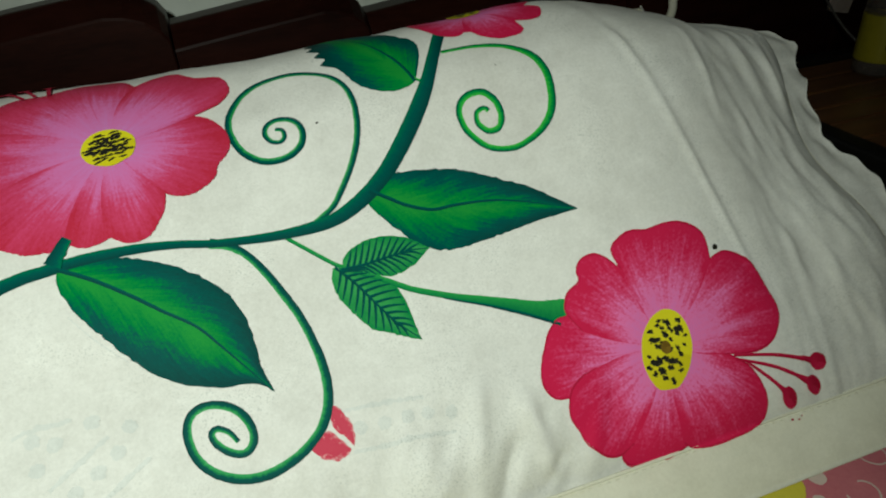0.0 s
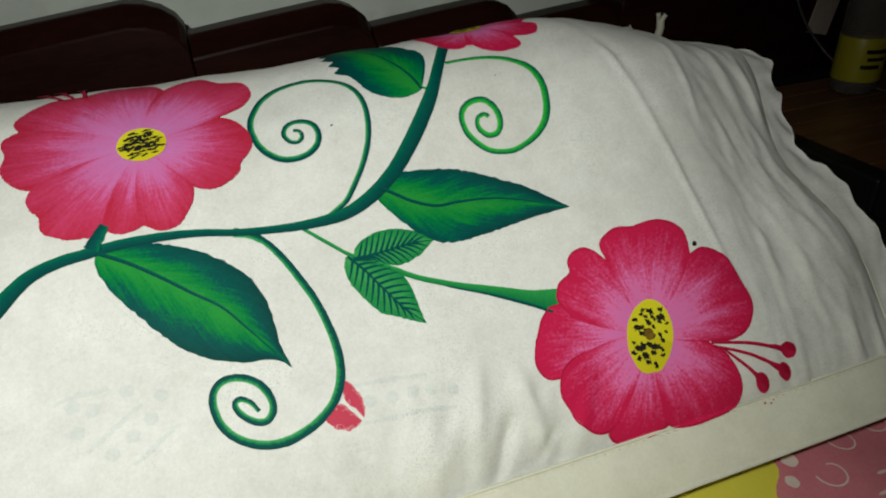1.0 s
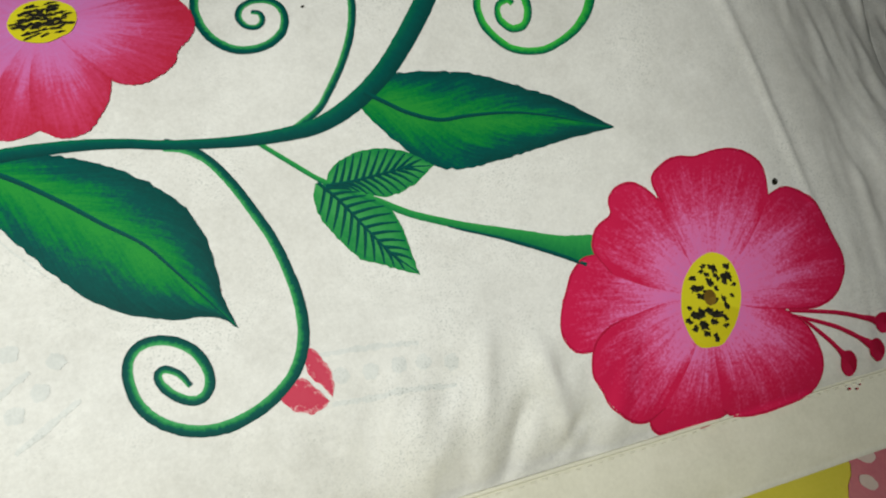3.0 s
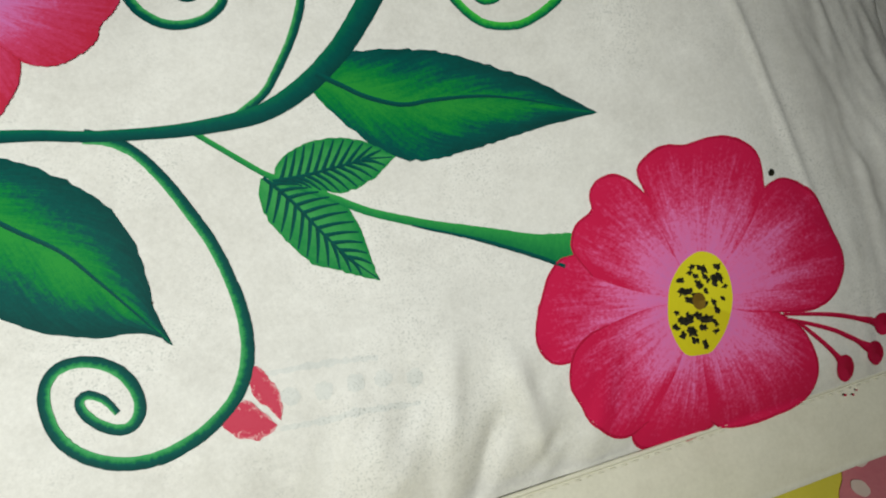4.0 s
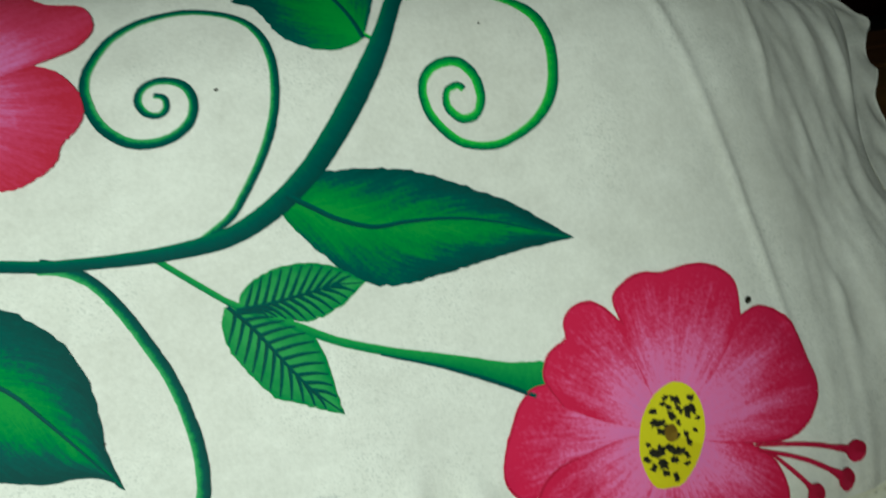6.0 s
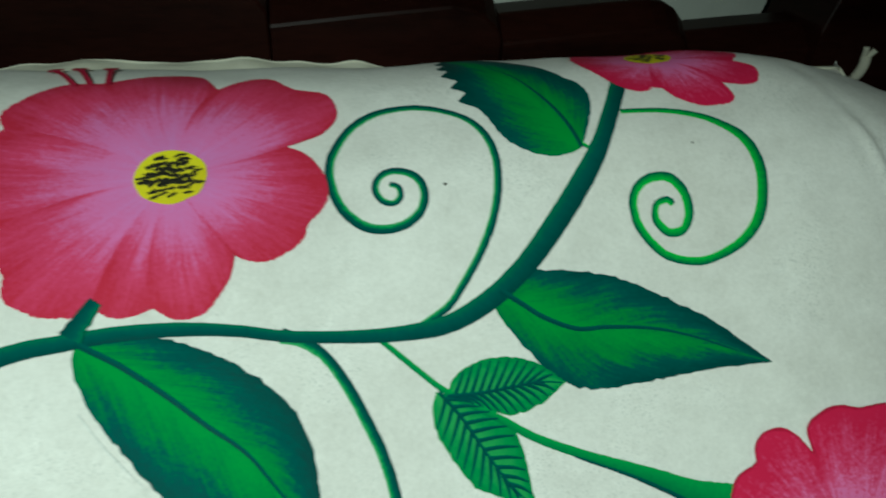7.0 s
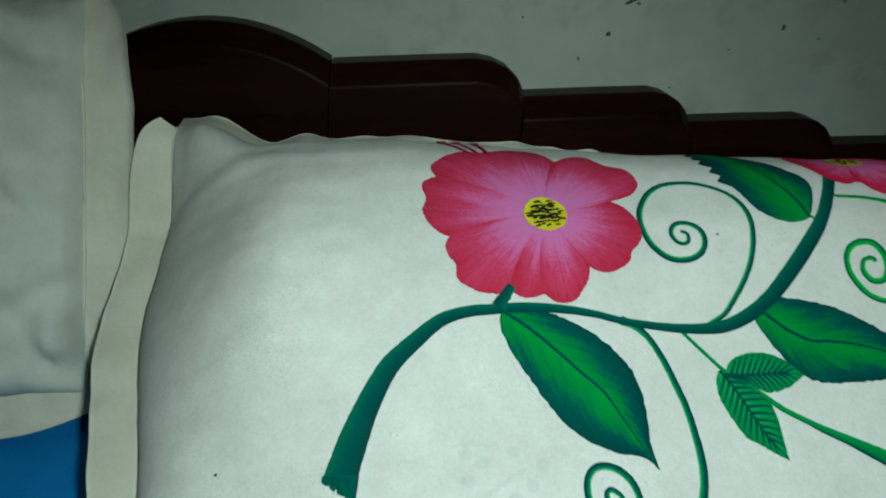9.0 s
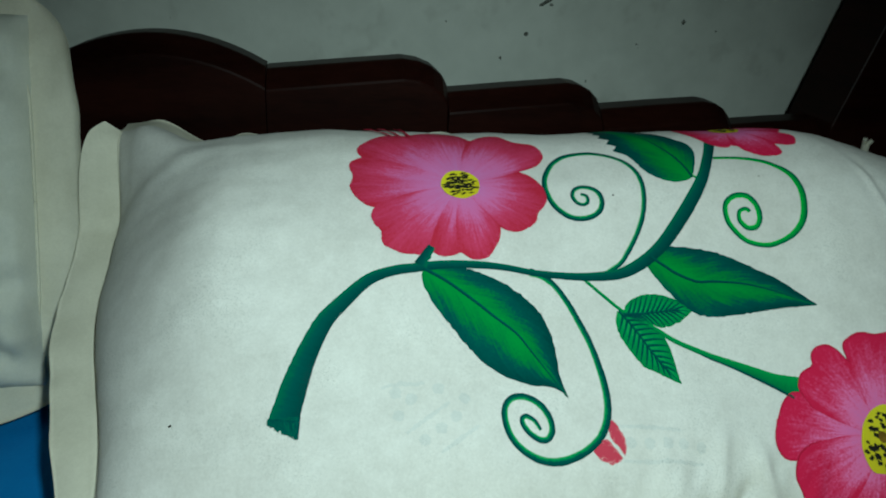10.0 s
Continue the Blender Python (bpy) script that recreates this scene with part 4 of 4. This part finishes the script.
# faint print of the other side showing through the cloth
for x, y in ((-10, -104.5), (2, -105.5), (13.5, -106), (24, -107), (36, -109), (-116, -87), (-125, -93), (-135, -99), (-141, -76), (-150, -72), (-149, -85), (-125, -71), (-110, -77)):
    round_patch("ghost_dot", x, y, 3.4, 3.2, 0, GHOST, 0.0006, pillow, "", 4, 20, 0.3, x)
for way in ([(-17, -95), (4, -96.5), (24, -99)], [(-16, -114), (10, -116), (36, -118)], [(-119, -79), (-131, -86), (-145, -95)], [(-103, -93), (-113, -98.5), (-126, -106)], [(-158, -69), (-149, -67.5), (-133, -68)]):
    stroke("ghost_line", way, [1.6, 2.6, 1.8], GHOST, 0.0006, ragged=1.1)
for x, y, r in ((226, -163.5, 0.9), (230, -164.5, 0.7), (233, -163, 0.6)):
    round_patch("paint_drip", x, y, r, r * 0.7, 0.4, CRIMSON, 0.0030, pillow, "", 2, 12, 0.4, x)
# stray marks: dark flecks on the cloth
for x, y, r in ((-274, -79, 0.9), (9, 55, 0.8), (208, -70, 1.8), (-49, -62, 0.5), (118, 62, 0.5)):
    round_patch("fleck", x, y, r, r * 0.8, 0.4, BLACK, 0.0009, pillow, "", 2, 12, 0.3, x)


# ---- the standing pillow ----
def build_standing_pillow():
    ob = new("standing_pillow")
    ob.matrix_world = pose(-0.587, 0.511, 0.272, 66, 0, 4)
    tagged(ob, "plain off-white pillow propped upright against the headboard", "pillow")
    half, high = 0.265, 0.147
    for name, sign, deep in (("front_side", 1, 0.075), ("back_side", -1, 0.05)):
        verts, n, m = [], 70, 100
        for i in range(n):
            r = -1 + 2 * i / (n - 1)
            for k in range(m):
                s = -1 + 2 * k / (m - 1)
                puff = deep * ((1 - abs(s) ** 3.4) * (1 - abs(r) ** 3)) ** 0.5
                fold = 0.006 * noise.noise((s * 8, r * 2.5, 2.0)) + 0.022 * step(0.55, 0.92, s) * noise.noise((s * 9 + r * 2, r * 5, 4.0)) + 0.004 * noise.noise((s * 26, r * 9, 1.0))
                verts.append((half * s, high * r, sign * (puff + fold * min(1, puff * 40))))
        faces = grid_faces(n, m)
        piece(name, mesh_of(name, verts, faces if sign > 0 else [f[::-1] for f in faces]), OLD_COTTON, ob)
    rows, n, m = [], 240, 9
    for k in range(n):
        a = 2 * math.pi * k / n
        c, d = (math.copysign(abs(w) ** 0.32, w) for w in (math.cos(a), math.sin(a)))
        for j in range(m):
            q = j / (m - 1)
            u, v = c * (half - 0.012 + 0.046 * q), d * (high - 0.012 + 0.046 * q)
            rows.append((u + 0.003 * q * noise.noise((2.0, v * 24, 3.0)), v, 0.020 * q * noise.noise((u * 13, v * 13, 6.0)) + 0.004 * noise.noise((u * 55, v * 34, 3.0)) + 0.006 * q))
    low = [(a, b, c - 0.002) for a, b, c in rows]
    count = len(rows)
    faces = grid_faces(n, m) + [((n - 1) * m + j, (n - 1) * m + j + 1, j + 1, j) for j in range(m - 1)]
    rim = [(k * m + m - 1, ((k + 1) % n) * m + m - 1, count + ((k + 1) % n) * m + m - 1, count + k * m + m - 1) for k in range(n)]
    piece("flange", mesh_of("flange", rows + low, faces + [tuple(count + a for a in f[::-1]) for f in faces] + rim), CREAM, ob, "cream stitched border")
    way = [(half * math.copysign(abs(math.cos(a)) ** 0.32, math.cos(a)), high * math.copysign(abs(math.sin(a)) ** 0.32, math.sin(a)), 0.004) for a in (2 * math.pi * k / 60 for k in range(61))]
    tube("seam_cord", way, 0.0011, CREAM, ob, count=240, n=6)


build_standing_pillow()


# ---- a cord tied to the bed post ----
knot = new("cord_knot")
tagged(knot, "small knotted cream cord end tied on the dark bed post", "cord")
tube("cord", [(0.494, 0.626, 0.284), (0.495, 0.620, 0.294), (0.496, 0.618, 0.303), (0.496, 0.619, 0.311)], 0.0042, CREAM, knot, count=16, n=10)
tube("frayed_end", [(0.495, 0.620, 0.308), (0.499, 0.618, 0.314), (0.5005, 0.617, 0.317)], 0.0026, CREAM, knot, count=10, n=8)
tube("frayed_end", [(0.495, 0.620, 0.308), (0.4925, 0.618, 0.315), (0.491, 0.617, 0.319)], 0.0024, CREAM, knot, count=10, n=8)


# ---- beside the bed ----
def build_cupboard():
    ob = new("cupboard")
    tagged(ob, "tall dark brown wooden cupboard against the wall", "cupboard")
    part("body", box_bm(0.612, 1.30, 0.665, 0.758, -0.42, 1.5, 0.006), VARNISH, ob)
    for k in range(5):
        a = 0.62 + 0.134 * k
        part("door_board", box_bm(a, a + 0.130, 0.650, 0.664, -0.36, 1.46, 0.004), VARNISH, ob)


build_cupboard()


def build_side_table():
    table = new("side_table")
    tagged(table, "low side table with brown planks in a black iron frame", "table")
    x0, x1, y0, y1, z = 0.545, 1.06, 0.345, 0.640, 0.215
    for k in range(7):
        a = y0 + 0.022 + (y1 - y0 - 0.044) / 7 * k
        part("plank", box_bm(x0 + 0.022, x1 - 0.022, a + 0.001, a + (y1 - y0 - 0.044) / 7 - 0.001, z - 0.02, z, 0.002), TIMBER, table)
    for box in ((x0, x1, y0, y0 + 0.022), (x0, x1, y1 - 0.022, y1)):
        part("frame_bar", box_bm(*box, z - 0.028, z + 0.006, 0.003), IRON, table)
    for box in ((x0, x0 + 0.022, y0 + 0.022, y1 - 0.022), (x1 - 0.022, x1, y0 + 0.022, y1 - 0.022)):
        part("frame_bar", box_bm(*box, z - 0.028, z + 0.006, 0.003), IRON, table)
    for x in (x0, x1 - 0.03):
        for y in (y0, y1 - 0.03):
            part("leg", box_bm(x + 0.003, x + 0.027, y + 0.003, y + 0.027, -0.42, z - 0.028, 0.003), IRON, table)


build_side_table()


def build_bottle(x, y, z):
    bottle = new("drink_bottle")
    bottle.matrix_world = pose(x, y, z, 0, 0, 20) @ Matrix.Scale(0.76, 4)
    tagged(bottle, "clear plastic drink bottle with a yellow label", "bottle")
    body = [(0.024, 0.0), (0.031, 0.004), (0.0325, 0.02), (0.0315, 0.06), (0.0325, 0.065), (0.0325, 0.125), (0.0315, 0.13), (0.031, 0.14), (0.0325, 0.15), (0.030, 0.158), (0.0315, 0.166), (0.028, 0.176), (0.029, 0.184), (0.021, 0.205), (0.0145, 0.222), (0.0135, 0.236)]
    part("bottle_body", lathe_bm(body), GLASS, bottle, smooth=True)
    part("label", lathe_bm([(0.0330, 0.021), (0.0334, 0.022), (0.0334, 0.083), (0.0330, 0.084)]), GOLD_LABEL, bottle, "yellow paper label with dark marks", True)
    part("cap", lathe_bm([(0.0155, 0.236), (0.0155, 0.252), (0.014, 0.2535)]), GOLD_LABEL, bottle, "yellow screw cap")
    for k, (h, a0, a1, w) in enumerate(((0.066, -2.6, -1.5, 0.006), (0.055, -2.5, -1.7, 0.005), (0.044, -2.7, -1.9, 0.006))):
        verts = []
        for i in range(12):
            a = a0 + (a1 - a0) * i / 11
            for zz in (h - w / 2, h + w / 2):
                verts.append((0.0339 * math.cos(a), 0.0339 * math.sin(a), zz))
        piece("print_bar", mesh_of("print_bar", verts, grid_faces(12, 2)), IRON, bottle)


build_bottle(0.732, 0.566, 0.2155)
scrap = part("paper_slip", box_bm(-0.017, 0.017, -0.0012, 0.0012, -0.033, 0.033, 0.0005), SCRAP)
scrap.matrix_world = pose(0.757, 0.6486, 0.294, 0, 12, 0)
tagged(scrap, "pale paper slip stuck on the dark cupboard door", "paper")
cable = tube("hanging_cable", [(0.63, 0.645, 0.9), (0.660, 0.640, 0.45), (0.672, 0.622, 0.33), (0.71, 0.60, 0.26), (0.745, 0.55, 0.222), (0.80, 0.50, 0.2168), (0.90, 0.49, 0.2166)], 0.0014, WIRE, count=80)
tagged(cable, "thin dark cable hanging down onto the side table", "cable")
